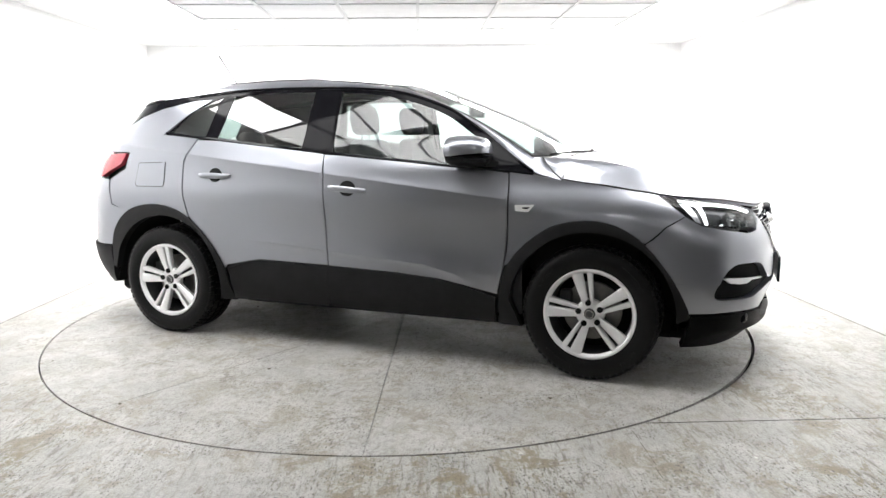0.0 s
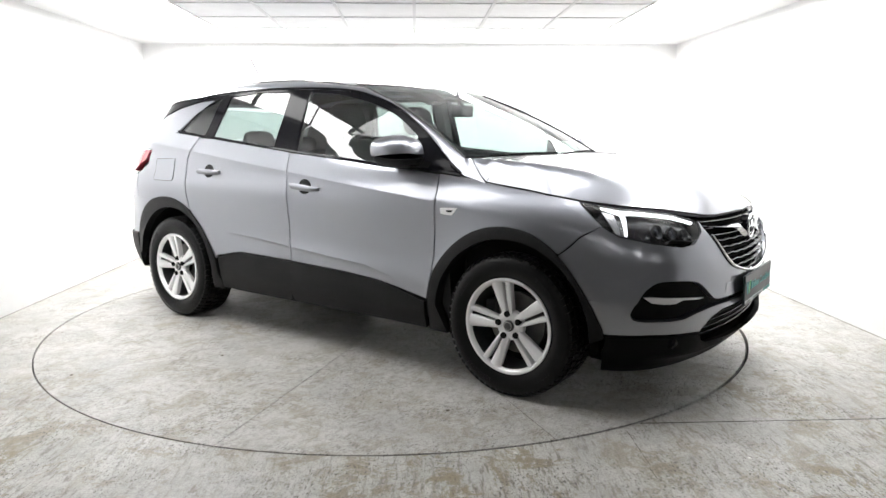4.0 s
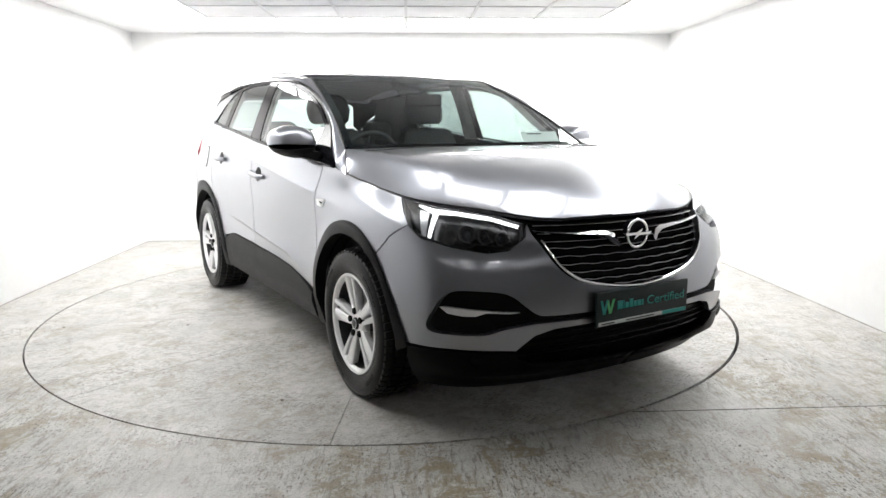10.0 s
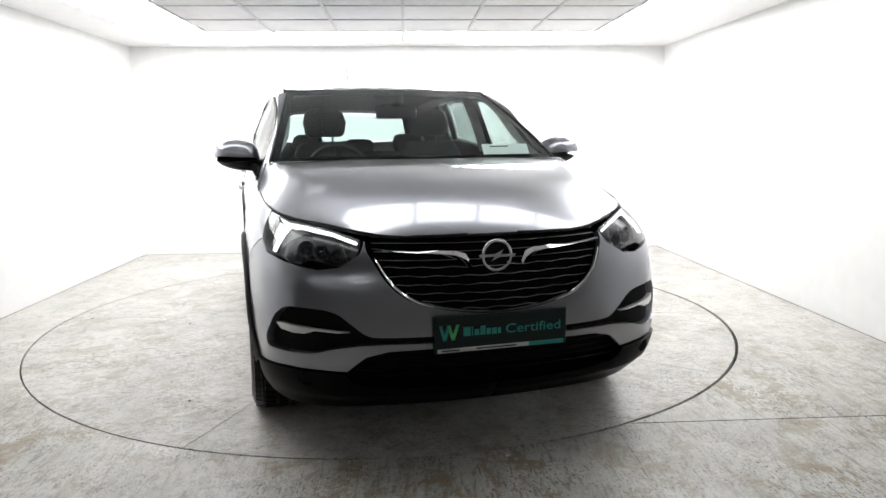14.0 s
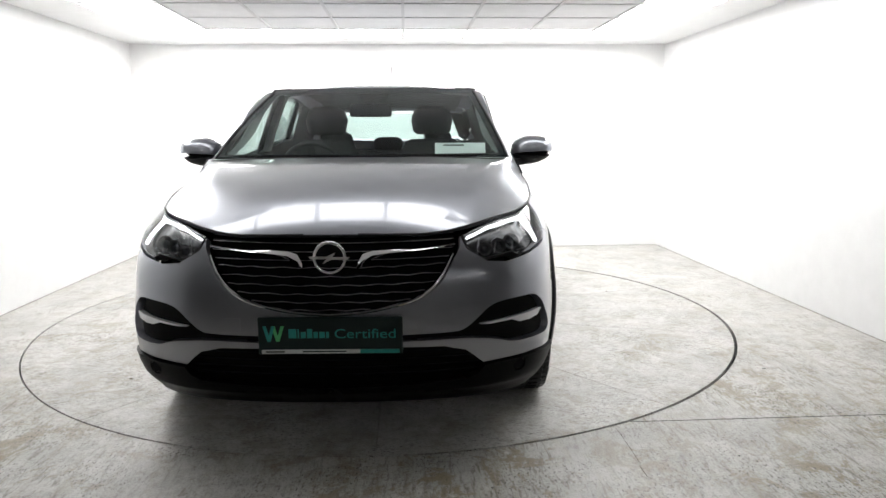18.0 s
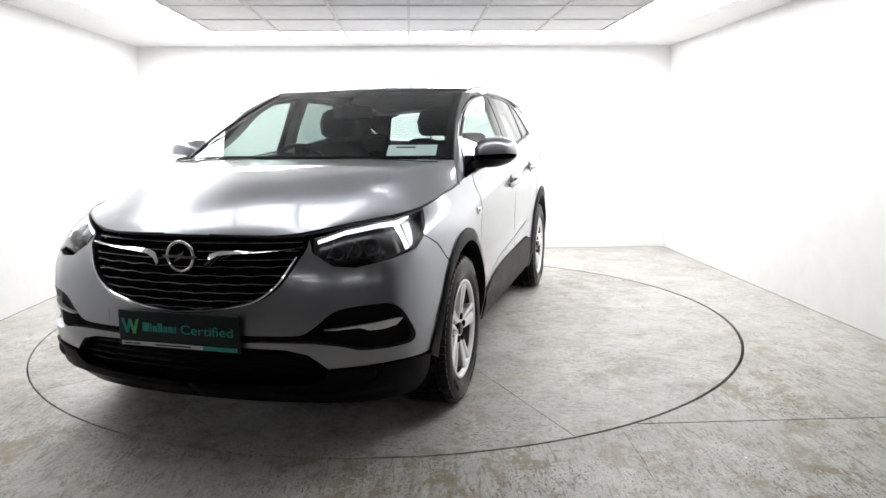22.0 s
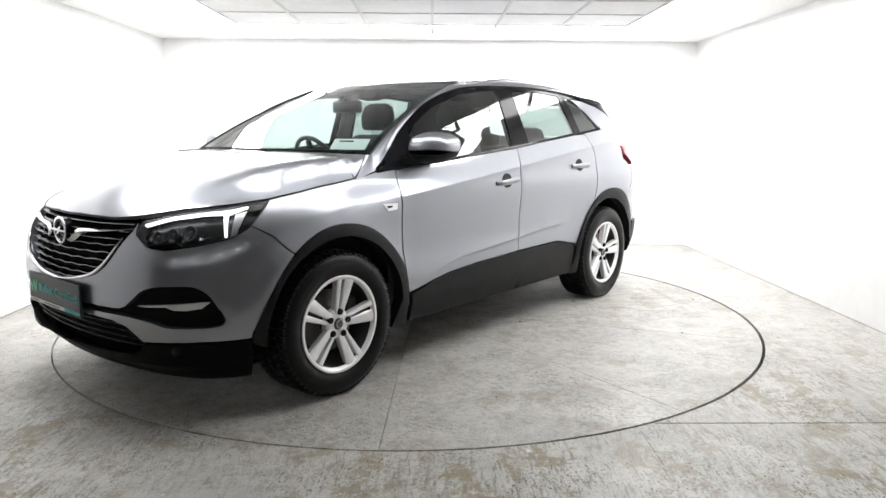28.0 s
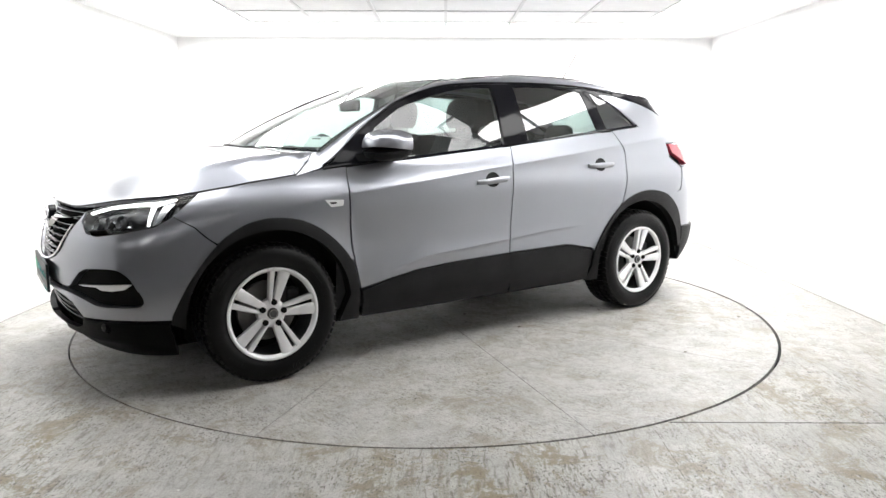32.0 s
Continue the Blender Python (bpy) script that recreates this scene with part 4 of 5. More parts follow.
band_pts = [skin(*SY(abs(y), z)) * Vector((1, 1 if y >= 0 else -1, 1)) for y, z in [p for p in GRILLE if p[1] < 0.80] + [(-p[0], p[1]) for p in reversed(GRILLE[:-1]) if p[1] < 0.80]]
smooth(part("grille_surround", bm_tube([p + Vector((0.006, 0, 0)) for p in band_pts], [0.003 + 0.0045 * math.sin(math.pi * k / (len(band_pts) - 1)) for k in range(len(band_pts))], 8), CHROME, grille, "chrome lower grille surround"))


def grille_half(z):
    zs = [q for y, q in GRILLE]
    return float(np.interp(z, list(reversed(zs)), [y for y, q in reversed(GRILLE)]))


for k, z in enumerate((0.602, 0.630, 0.660, 0.692, 0.724, 0.756, 0.782, 0.812, 0.842, 0.862)):
    w = grille_half(min(0.862, z + 0.01)) - 0.012
    sag = 0.006 + 0.055 * max(0.0, 0.80 - z)
    rows = []
    for y in np.linspace(-w, w, 61):
        wave = abs((y / 0.115 + 0.5 * (k % 2)) % 1.0 - 0.5) * 2 - 0.5
        zz = z + sag * (y / 0.47) ** 2 + (0.005 * wave if 0.60 < z < 0.78 else 0.0)
        p = skin(*SY(abs(y), zz)) - Vector((0.020, 0, 0))
        p.y = y
        rows.append([p + Vector((0.008, 0, 0.002)), p + Vector((-0.004, 0, 0.008)), p + Vector((-0.02, 0, 0.004)), p + Vector((-0.02, 0, -0.008)), p + Vector((-0.004, 0, -0.007))])
    sl = smooth(part("grille_slat", bm_loft(rows, closed=True, caps=True), GLOSS_BLACK, grille), 30)
    smooth(part("slat_tip", bm_tube([(r[0].x + 0.001, r[0].y, r[0].z) for r in rows], 0.0019, 5), SLAT_EDGE, sl, "thin bright edge"))
for sd in (1, -1):
    rows = []
    for y, z0, z1 in ((0.462, 0.828, 0.836), (0.40, 0.818, 0.830), (0.30, 0.808, 0.824), (0.20, 0.797, 0.820), (0.155, 0.788, 0.818), (0.12, 0.764, 0.808), (0.10, 0.752, 0.772)):
        zm = (z0 + z1) / 2
        p = skin(*SY(y, zm))
        rows.append([Vector((p.x - 0.002, y * sd, z0)), Vector((p.x + 0.014, y * sd, zm)), Vector((p.x, y * sd, z1)), Vector((p.x - 0.02, y * sd, zm))])
    smooth(part("chrome_wing", bm_loft(rows, closed=True, caps=True), CHROME, grille, "chrome wing beside the round emblem"), 50)
# round emblem: a ring with a bent bar across it, as a plain shape
NX = nose_x(0.797) + 0.012
bm = bmesh.new()
for i in range(48):
    a = 2 * math.pi * i / 48
    c = Vector((0, math.cos(a), math.sin(a)))
    ring = []
    for k in range(8):
        b = 2 * math.pi * k / 8
        ring.append(bm.verts.new(Vector((NX + 0.006 * math.sin(b), 0, 0.797)) + c * (0.056 + 0.0065 * math.cos(b))))
    if i:
        for k in range(8):
            bm.faces.new((prev[k], prev[(k + 1) % 8], ring[(k + 1) % 8], ring[k]))
    else:
        first = ring
    prev = ring
for k in range(8):
    bm.faces.new((prev[k], prev[(k + 1) % 8], first[(k + 1) % 8], first[k]))
bmesh.ops.recalc_face_normals(bm, faces=bm.faces)
emblem = smooth(part("emblem", bm, CHROME, car, "round chrome emblem"), 60)
zig = [(-0.075, 0.006), (-0.01, 0.006), (0.024, 0.022), (0.012, 0.004), (0.075, 0.004), (0.068, -0.006), (0.008, -0.006), (-0.026, -0.022), (-0.012, -0.004), (-0.068, -0.004)]
bm = bmesh.new()
fa = bm.faces.new([bm.verts.new((NX - 0.004, y, 0.797 + z)) for y, z in zig])
ex = bmesh.ops.extrude_face_region(bm, geom=[fa])
for v in ex["geom"]:
    if isinstance(v, bmesh.types.BMVert):
        v.co.x += 0.012
bmesh.ops.recalc_face_normals(bm, faces=bm.faces)
part("emblem_bar", bm, CHROME, emblem)
bm = bm_lathe([(0.0, 0.0), (0.056, 0.0), (0.056, -0.03), (0.0, -0.03)], 32, "z")
bm.transform(Matrix.Translation((NX - 0.008, 0, 0.797)) @ pose(0, 0, 0, 0, 90, 0))
part("emblem_back", bm, GLOSS_BLACK, emblem)

# hood
HOOD = [(2.148, 0.0), (2.144, 0.1), (2.136, 0.2), (2.112, 0.35), (2.090, 0.44), (2.070, 0.492), (2.031, 0.55), (1.986, 0.60), (1.938, 0.65), (1.883, 0.70), (1.822, 0.747), (1.72, 0.794), (1.65, 0.819), (1.5, 0.845), (1.3, 0.852), (1.182, 0.842)]


def hood_half(x):
    return skin(*SX(min(x, nose_x(hood_rim(x)) - 0.02), hood_rim(x))).y


hood_ol = [(x, min(y, hood_half(x) + 0.002)) for x, y in HOOD] + [(1.064, 0.790), (1.092, 0.62), (1.160, 0.4), (1.194, 0.2), (1.205, 0.0)]
panel("bonnet", [hood_ol], hood_skin, PAINT, car, "broad ribbed bonnet in body colour", (1, -1), inset=0.0, depth=0.014, step=0.04)
for sd in (1, -1):
    joint = [(x, y) for x, y in hood_ol if y > 0.001 and x > 1.1]
    edge = [hood_skin(x, y + 0.001) * Vector((1, sd, 1)) + Vector((0, 0, 0.0005)) for a, b in zip(joint, joint[1:]) for x, y in [(a[0] + (b[0] - a[0]) * k / 4, a[1] + (b[1] - a[1]) * k / 4) for k in range(4)]]
    smooth(part("bonnet_joint", bm_tube(edge, 0.0042, 6), SEAL, car, "dark joint along the bonnet's edge"), 60)
    edge = [(hood_skin(1.182 - 0.118 * t, 0.842 - 0.052 * t) + Vector((0, 0, 0.001))) * Vector((1, sd, 1)) for t in np.linspace(0, 1, 10)]
    smooth(part("bonnet_joint", bm_tube(edge, 0.0022, 5), SEAL, car), 60)
# plastic cowl under the windscreen
rows = []
for y in np.linspace(-0.745, 0.745, 33):
    xa, xb = 1.225 - 0.27 * y * y, 1.140 - 0.26 * y * y
    za = hood_skin(xa, y).z - 0.018
    rows.append([Vector((xa + 0.03, y, za - 0.03)), Vector((xa, y, za)), Vector((xb, y, screen_skin(y, 1.128).z - 0.004)), Vector((xb - 0.1, y, 1.10))])
smooth(part("cowl", bm_loft(rows), CLAD, car, "black plastic windscreen cowl"), 50)
for y0, y1 in ((-0.62, 0.02), (0.02, 0.60)):
    pts = [screen_skin(y0 + (y1 - y0) * k / 10, 1.131 + 0.004 * math.sin(k / 10 * math.pi)) + Vector((0.012, 0, 0.006)) for k in range(11)]
    smooth(part("wiper", bm_tube(pts, 0.006, 6), MATT_BLACK, car, "black windscreen wiper"))

# greenhouse
A_LOW = spline([(1.09, 1.028), (1.045, 1.045), (0.93, 1.115), (0.80, 1.205), (0.66, 1.305), (0.53, 1.384), (0.37, 1.445), (0.19, 1.490), (-0.02, 1.510), (-0.19, 1.519), (-0.55, 1.527), (-0.92, 1.520), (-1.2, 1.496), (-1.45, 1.474), (-1.62, 1.450)], 5)


def upper_edge(k, n):
    """The edge of the windscreen, then of the roof, beside the pillar strip."""
    x, z = A_LOW[k]
    if x > 0.20:
        t = max(-0.06, min(1.0, (z - 1.045) / (1.490 - 1.045)))
        zz = 1.125 + t * (1.522 - 1.125)
        return screen_skin(0.772 - 0.150 * t, zz)
    t = min(1.0, (0.20 - x) / 0.35)
    y = 0.622 - 0.012 * t - max(0.0, (-1.0 - x)) * 0.06
    a = screen_skin(0.622, 1.522)
    b = roof_skin(x, y)
    return a.lerp(b, min(1.0, max(0.0, (0.25 - x) / 0.2)))


for sd in (1, -1):
    rows = []
    first = min(k for k, (x, z) in enumerate(A_LOW) if x <= 1.046)
    la, ua = skin(*SX(*A_LOW[first])), upper_edge(first, 0)
    for t in np.linspace(1, 0, 9)[:-1]:
        row = []
        for u in (0.0, 0.2, 0.4, 0.6, 0.8, 1.0):
            body = la.lerp(ua, u) + Vector((0.08, 0.6, 0.5)).normalized() * 0.055 * u * (1 - u) * 0.30
            row.append(body.lerp(hood_skin(1.181 - 0.118 * u, 0.842 - 0.053 * u), t))
        row = [row[0] - Vector((0, 0.012, 0.006))] + row + [row[-1] - Vector((0, 0, 0.012))]
        rows.append([v * Vector((1, sd, 1)) for v in row])
    for k, (x, z) in enumerate(A_LOW):
        if k < first:
            continue
        p, q = skin(*SX(x, z)), upper_edge(k, len(A_LOW))
        out = Vector((0.10 if x > 0.2 else 0, 0.6, 0.5)).normalized()
        row = [p - Vector((0, 0.012, 0.006)), p]
        for t in (0.2, 0.4, 0.6, 0.8):
            row.append(p.lerp(q, t) + out * 0.055 * t * (1 - t) * max(0.30, min(1.0, 0.3 + (1.04 - x) / 0.3)))
        row += [q, q - Vector((0, 0, 0.012))]
        rows.append([v * Vector((1, sd, 1)) for v in row])
    smooth(part("roof_pillar", bm_loft(rows), PAINT, car), 50)
    # black seam beside the roof and along the windows
    seam = [upper_edge(k, 0) * Vector((1, sd, 1)) + Vector((0, 0, 0.001)) for k in range(first, len(A_LOW))]
    smooth(part("roof_seam", bm_tube(seam, 0.005, 6), SEAL, car, "black rubber seam"))
    low = [(lambda p, n: (p + n * 0.001) * Vector((1, sd, 1)))(skin(*SX(x, z)), -normal_at(skin, *SX(x, z))) for x, z in A_LOW if x < 1.03]
    smooth(part("window_top_trim", bm_tube(low, 0.0075, 6), GLOSS_BLACK, car, "black trim above the side windows"))
    belt = [(lambda p, n: (p + n * 0.002) * Vector((1, sd, 1)))(skin(*SX(x, z + 0.006)), -normal_at(skin, *SX(x, z))) for x, z in spline([(1.03, 1.038)] + BELT + [(-1.35, 1.268)], 4)]
    smooth(part("belt_trim", bm_tube(belt, 0.0095, 6), GLOSS_BLACK, car, "black belt line trim"))
ws = [(y, z) for y, z in [(0.0, 1.130), (0.4, 1.130), (0.765, 1.135)]] + [(0.772 - 0.15 * t - 0.008, 1.125 + 0.397 * t) for t in np.linspace(0.1, 1.0, 8)] + [(0.3, 1.532), (0.0, 1.534)]
shield = panel("windscreen", [ws], screen_skin, SCREEN, car, "tinted curved windscreen", (1, -1), inset=0.0, depth=0.0, lift=-0.001, step=0.05)
shield.visible_shadow = False
bm = bmesh.new()
edge_l = [(0.775 - 0.15 * t, 1.125 + 0.40 * t) for t in np.linspace(0, 1, 10)]
for sd in (1, -1):
    rows = []
    for y, z in edge_l:
        p, q = screen_skin(y, z), screen_skin(y - 0.045, z)
        rows.append([v * Vector((1, sd, 1)) - Vector((0.003, 0, 0.003)) for v in (p, q)])
    bm_loft(rows, bm=bm)
for za, zb in ((1.125, 1.150), (1.500, 1.540)):
    rows = [[screen_skin(y, za) - Vector((0.003, 0, 0.003)), screen_skin(y, zb) - Vector((0.003, 0, 0.003))] for y in np.linspace(-0.64 if za > 1.3 else -0.765, 0.64 if za > 1.3 else 0.765, 24)]
    bm_loft(rows, bm=bm)
part("screen_border", bm, GLOSS_BLACK, shield, "black printed screen border")
roof_ol = [(x, 0.608 - max(0.0, -1.0 - x) * 0.06) for x in np.linspace(-1.66, -0.15, 16)] + [(0.11, 0.612), (0.185, 0.3), (0.21, 0.0), (-1.66, 0.0)]
panel("roof", [roof_ol], roof_skin, PAINT, car, "smooth body-coloured roof", (1, -1), inset=0.0, depth=0.01, step=0.06)
panel("roof_lining", [[(x, max(0.0, y - 0.01)) for x, y in roof_ol]], roof_skin, DASH, car, "dark roof lining", (1, -1), inset=0.0, depth=0.0, lift=-0.035, step=0.12)

# side glass
QUARTER = side((-1.335, 1.272), (-1.16, 1.418), (-1.00, 1.478), (-0.935, 1.492), (-0.965, 1.46), (-1.03, 1.238))
REAR_G = side((-0.985, 1.243), (-0.895, 1.490), (-0.62, 1.507), (-0.315, 1.502), (-0.345, 1.170))
FRONT_G = side((-0.135, 1.145), (-0.135, 1.494), *spline([(0.05, 1.482), (0.19, 1.458), (0.37, 1.410), (0.52, 1.348), (0.66, 1.256), (0.80, 1.15)], 3), (0.87, 1.075), (0.55, 1.088), (0.263, 1.115))
for sd in (1, -1):
    for nm, ol, lab in (("quarter_window", QUARTER, "small fixed quarter window"), ("rear_door_window", REAR_G, "tinted rear door window"), ("front_door_window", FRONT_G, "tinted front door window")):
        g = panel(nm, ol, skin, GLASS if nm[0] == 'f' else GLASS_REAR, car, lab, (sd,), inset=0.0, lift=-0.004, depth=0.0, step=0.06)
        g.visible_shadow = False
        band("window_frame", ol, 0.016 if nm != "quarter_window" else 0.012, skin, GLOSS_BLACK, g, (sd,), lift=0.0, depth=0.02)
    panel("door_pillar_cover", side((-0.345, 1.165), (-0.305, 1.515), (-0.15, 1.510), (-0.15, 1.145)), skin, GLOSS_BLACK, car, "gloss black door pillar cover", (sd,), inset=0.0, lift=-0.002, depth=0.01)
    panel("rear_pillar_cover", side((-1.055, 1.232), (-0.99, 1.46), (-0.945, 1.50), (-0.885, 1.51), (-0.90, 1.44), (-0.965, 1.228)), skin, GLOSS_BLACK, car, "gloss black rear pillar cover", (sd,), inset=0.0, lift=-0.001, depth=0.01)
    panel("mirror_sail", side((0.68, 1.285), (0.80, 1.202), (0.93, 1.112), (1.03, 1.050), (0.90, 1.056), (0.72, 1.070)), skin, GLOSS_BLACK, car, "black mirror base triangle", (sd,), inset=0.0, lift=0.003, depth=0.012)
    panel("upper_window_strip", side(*[(x, z - 0.004) for x, z in A_LOW if -1.3 < x < 0.9], (-1.16, 1.43), (-0.93, 1.488), (-0.60, 1.508), (-0.14, 1.496), (0.19, 1.460), (0.52, 1.352), (0.80, 1.155)), skin, GLOSS_BLACK, car, "black strip above the side windows", (sd,), inset=0.0, lift=-0.006, depth=0.004)

# tailgate, rear window, rear bumper and spoiler
gate = panel("tailgate", [rear((0.0, 0.72), (0.55, 0.72), (0.60, 0.98), (0.60, 1.13), (0.66, 1.18), (0.60, 1.23), (0.0, 1.20))], skin, PAINT, car, sides=(1, -1))
rw = panel("rear_window", [rear((0.0, 1.21), (0.56, 1.235), (0.60, 1.26), (0.52, 1.42), (0.45, 1.44), (0.0, 1.45))], skin, GLASS, car, "tinted rear window", (1, -1), inset=0, lift=-0.003, depth=0, step=0.06)
rw.visible_shadow = False
for sd in (1, -1):
    panel("rear_window_side", [rear((0.60, 1.24), (0.66, 1.20), (0.70, 1.26), (0.615, 1.45), (0.45, 1.455), (0.53, 1.42))], skin, GLOSS_BLACK, car, "black panel beside the rear window", (sd,), inset=0, depth=0.01)
panel("rear_bumper", [[*side((-1.785, 0.815), *[p for p in arch_r if p[0] < -1.60 and p[1] > 0.58], (-1.80, 0.55), (-1.95, 0.545)), *rear((0.5, 0.56), (0.0, 0.56), (0.0, 0.715), (0.56, 0.715), (0.61, 0.98)), *side((-1.90, 0.985), (-1.81, 0.98))]], skin, PAINT, car, sides=(1, -1))
panel("rear_skirt", [[*side((-1.795, 0.548), (-1.79, 0.42), (-1.82, 0.30)), *rear((0.6, 0.25), (0.0, 0.25), (0.0, 0.555), (0.5, 0.555)), *side((-1.95, 0.54))]], skin, CLAD, car, "black plastic rear skirt", (1, -1), lift=0.014, depth=0.03, inset=0)
# spoiler: body-coloured blade with black ends
rows = []
for y in np.linspace(-0.62, 0.62, 25):
    q = abs(y) / 0.62
    x0, x1 = -1.60, -1.74 + 0.05 * q ** 3
    za, zb = roof_skin(-1.60, y).z, 1.488 - 0.03 * q ** 2
    rows.append([Vector((x0, y, za)), Vector((x0 * 0.5 + x1 * 0.5, y, (za + zb) / 2 + 0.006)), Vector((x1, y, zb)), Vector((x1 + 0.01, y, zb - 0.022)), Vector((x0 - 0.02, y, za - 0.045)), Vector((x0, y, za - 0.03))])
smooth(part("spoiler", bm_loft(rows, closed=True, caps=True), PAINT, car, "body-coloured roof spoiler"), 35)
for sd in (1, -1):
    panel("spoiler_end", [*side((-1.18, 1.474), (-1.42, 1.436), (-1.60, 1.383), (-1.78, 1.302), (-1.88, 1.245)), *rear((0.68, 1.235), (0.62, 1.32), (0.58, 1.41), (0.59, 1.475)), *side((-1.62, 1.470), (-1.45, 1.482), (-1.22, 1.498))], skin, GLOSS_BLACK, car, "gloss black spoiler end", (sd,), inset=0, lift=0.004, depth=0.03)

# aerial
bm = bm_tube([(-1.37, 0, 1.565), (-1.39, 0, 1.60)], [0.012, 0.006], 10)
aerial = smooth(part("aerial", bm, GLOSS_BLACK, car, "thin black roof aerial"))
smooth(part("aerial_rod", bm_tube([(-1.385, 0, 1.595), (-1.47, 0, 1.71), (-1.553, 0, 1.828), (-1.558, 0, 1.836)], [0.0045, 0.0042, 0.004, 0.005], 6), GLOSS_BLACK, aerial))

# door mirrors, handles and wing badges
def mirror(sd):
    prof = [(0.0, 0.0), (0.008, 0.55), (0.03, 0.82), (0.08, 0.99), (0.13, 1.04), (0.18, 1.0), (0.215, 0.93), (0.222, 0.86)]
    rows = []
    for d, k in prof:
        ring = []
        for i in range(20):
            a = 2 * math.pi * i / 20
            cy, cz = math.cos(a), math.sin(a)
            e = 0.88
            cy, cz = math.copysign(abs(cy) ** e, cy), math.copysign(abs(cz) ** e, cz)
            taper = 0.80 + 0.20 * (1 - cy) / 2
            ring.append(Vector((0.832 - d, (0.930 + cy * 0.114 * k) * sd, 1.163 + cz * 0.088 * k * taper + 0.010 * cy * k - 0.004)))
        rows.append(ring)
    bm = bm_loft(rows[1:], closed=True, caps=True)
    low = bm.copy()
    for b, keep in ((bm, 1), (low, -1)):
        geo = b.verts[:] + b.edges[:] + b.faces[:]
        bmesh.ops.bisect_plane(b, geom=geo, plane_co=(0.7, 0.925 * sd, 1.136), plane_no=(0.10, 0.06 * sd, -keep), clear_outer=True, dist=1e-5)
        bmesh.ops.holes_fill(b, edges=[e for e in b.edges if len(e.link_faces) == 1])
    m = smooth(part("door_mirror", bm, PAINT, car, "body-coloured mirror cap over a black housing"), 50)
    smooth(part("mirror_housing", low, CLAD, m, "black mirror housing"), 50)
    arm = bm_loft([[Vector((x, y * sd, z)) for x, y, z in r] for r in (((0.84, 0.825, 1.075), (0.70, 0.825, 1.085), (0.70, 0.825, 1.12), (0.84, 0.825, 1.105)), ((0.80, 0.87, 1.075), (0.68, 0.87, 1.085), (0.68, 0.87, 1.12), (0.80, 0.87, 1.115)), ((0.79, 0.93, 1.088), (0.66, 0.93, 1.092), (0.66, 0.93, 1.13), (0.79, 0.93, 1.13)))], closed=True, caps=True)
    smooth(part("mirror_arm", arm, CLAD, m), 40)
    g = bm_box((0.606, (0.845 if sd > 0 else -1.0), 1.105), (0.612, (1.0 if sd > 0 else -0.845), 1.215), 0.002)
    part("mirror_glass", g, CHROME, m, "mirror glass")


def handle(sd, x0, x1, z0, z1):
    xm, zm = (x0 + x1) / 2, (z0 + z1) / 2
    y = skin(xm, zm).y + 0.004
    rows = []
    n = 12
    for k in range(n + 1):
        t = k / n
        x, z = x0 + (x1 - x0) * t, z0 + (z1 - z0) * t
        off = 0.030 * min(1.0, math.sin(math.pi * min(1, max(0, t * 0.96 + 0.02))) * 1.9)
        h = 0.018 * (0.55 + 0.45 * math.sin(math.pi * (0.1 + 0.8 * t)))
        rows.append([Vector((x, (y + off + dy) * sd, z + dz)) for dy, dz in ((0, -h), (0.010, -h * 0.5), (0.012, h * 0.3), (0.004, h), (-0.008, h * 0.8), (-0.010, -h * 0.7))])
    hd = smooth(part("door_handle", bm_loft(rows, closed=True, caps=True), PAINT, car, "body-coloured pull handle"), 50)
    ol = [(xm + 0.0 + 0.052 * math.cos(a), zm + 0.002 + 0.042 * math.sin(a)) for a in np.linspace(0, 2 * math.pi, 24)[:-1]]
    panel("handle_cup", ol, skin, CLAD, hd, "flat dark oval behind the pull handle", (sd,), inset=0, lift=0.0025, depth=0.004, step=0.012, relief=shoulder)


def wing_badge(sd):
    b = panel("wing_badge", side((1.053, 0.888), (0.95, 0.884), (0.955, 0.856), (1.02, 0.852)), skin, ALLOY, car, "small chrome wing badge", (sd,), inset=0, lift=0.004, depth=0.006, relief=shoulder, step=0.012)
    panel("badge_bar", side((1.030, 0.876), (0.990, 0.874), (0.992, 0.868), (1.020, 0.866)), skin, LAMP_BLACK, b, sides=(sd,), inset=0, lift=0.006, depth=0.002, relief=shoulder, step=0.012)


for sd in (1, -1):
    mirror(sd)
    handle(sd, -0.140, 0.095, 0.958, 0.940)
    handle(sd, -1.055, -0.825, 1.016, 1.012)
    wing_badge(sd)

# number plate holder with the dealer's print: the name is left as a plain bar
plate = part("plate", bm_box((2.230, -0.262, 0.447), (2.242, 0.266, 0.587), 0.003), PLATE_BG, car, "dark dealer plate with teal and green print")
PXF = 2.2435


def bar(y0, y1, z0, z1, m, nm="printed_bar", d=0.0012):
    return part(nm, bm_box((PXF - 0.002, min(y0, y1), z0), (PXF + d, max(y0, y1), z1)), m, plate)


bar(-0.250, 0.254, 0.451, 0.466, PLATE_GREY, "print_strip")
bar(0.110, 0.254, 0.451, 0.466, PLATE_TEAL, "print_strip", 0.0018)
bar(-0.235, -0.165, 0.456, 0.461, PLATE_BG, d=0.002)
bar(-0.10, 0.06, 0.456, 0.461, PLATE_BG, d=0.002)
for y0, y1, z1 in ((-0.150, -0.122, 0.543), (-0.117, -0.112, 0.543), (-0.106, -0.088, 0.532), (-0.083, -0.064, 0.543), (-0.059, -0.043, 0.532), (-0.038, -0.018, 0.532), (-0.013, -0.003, 0.532)):
    bar(y0, y1, 0.509, z1, PLATE_TEAL)
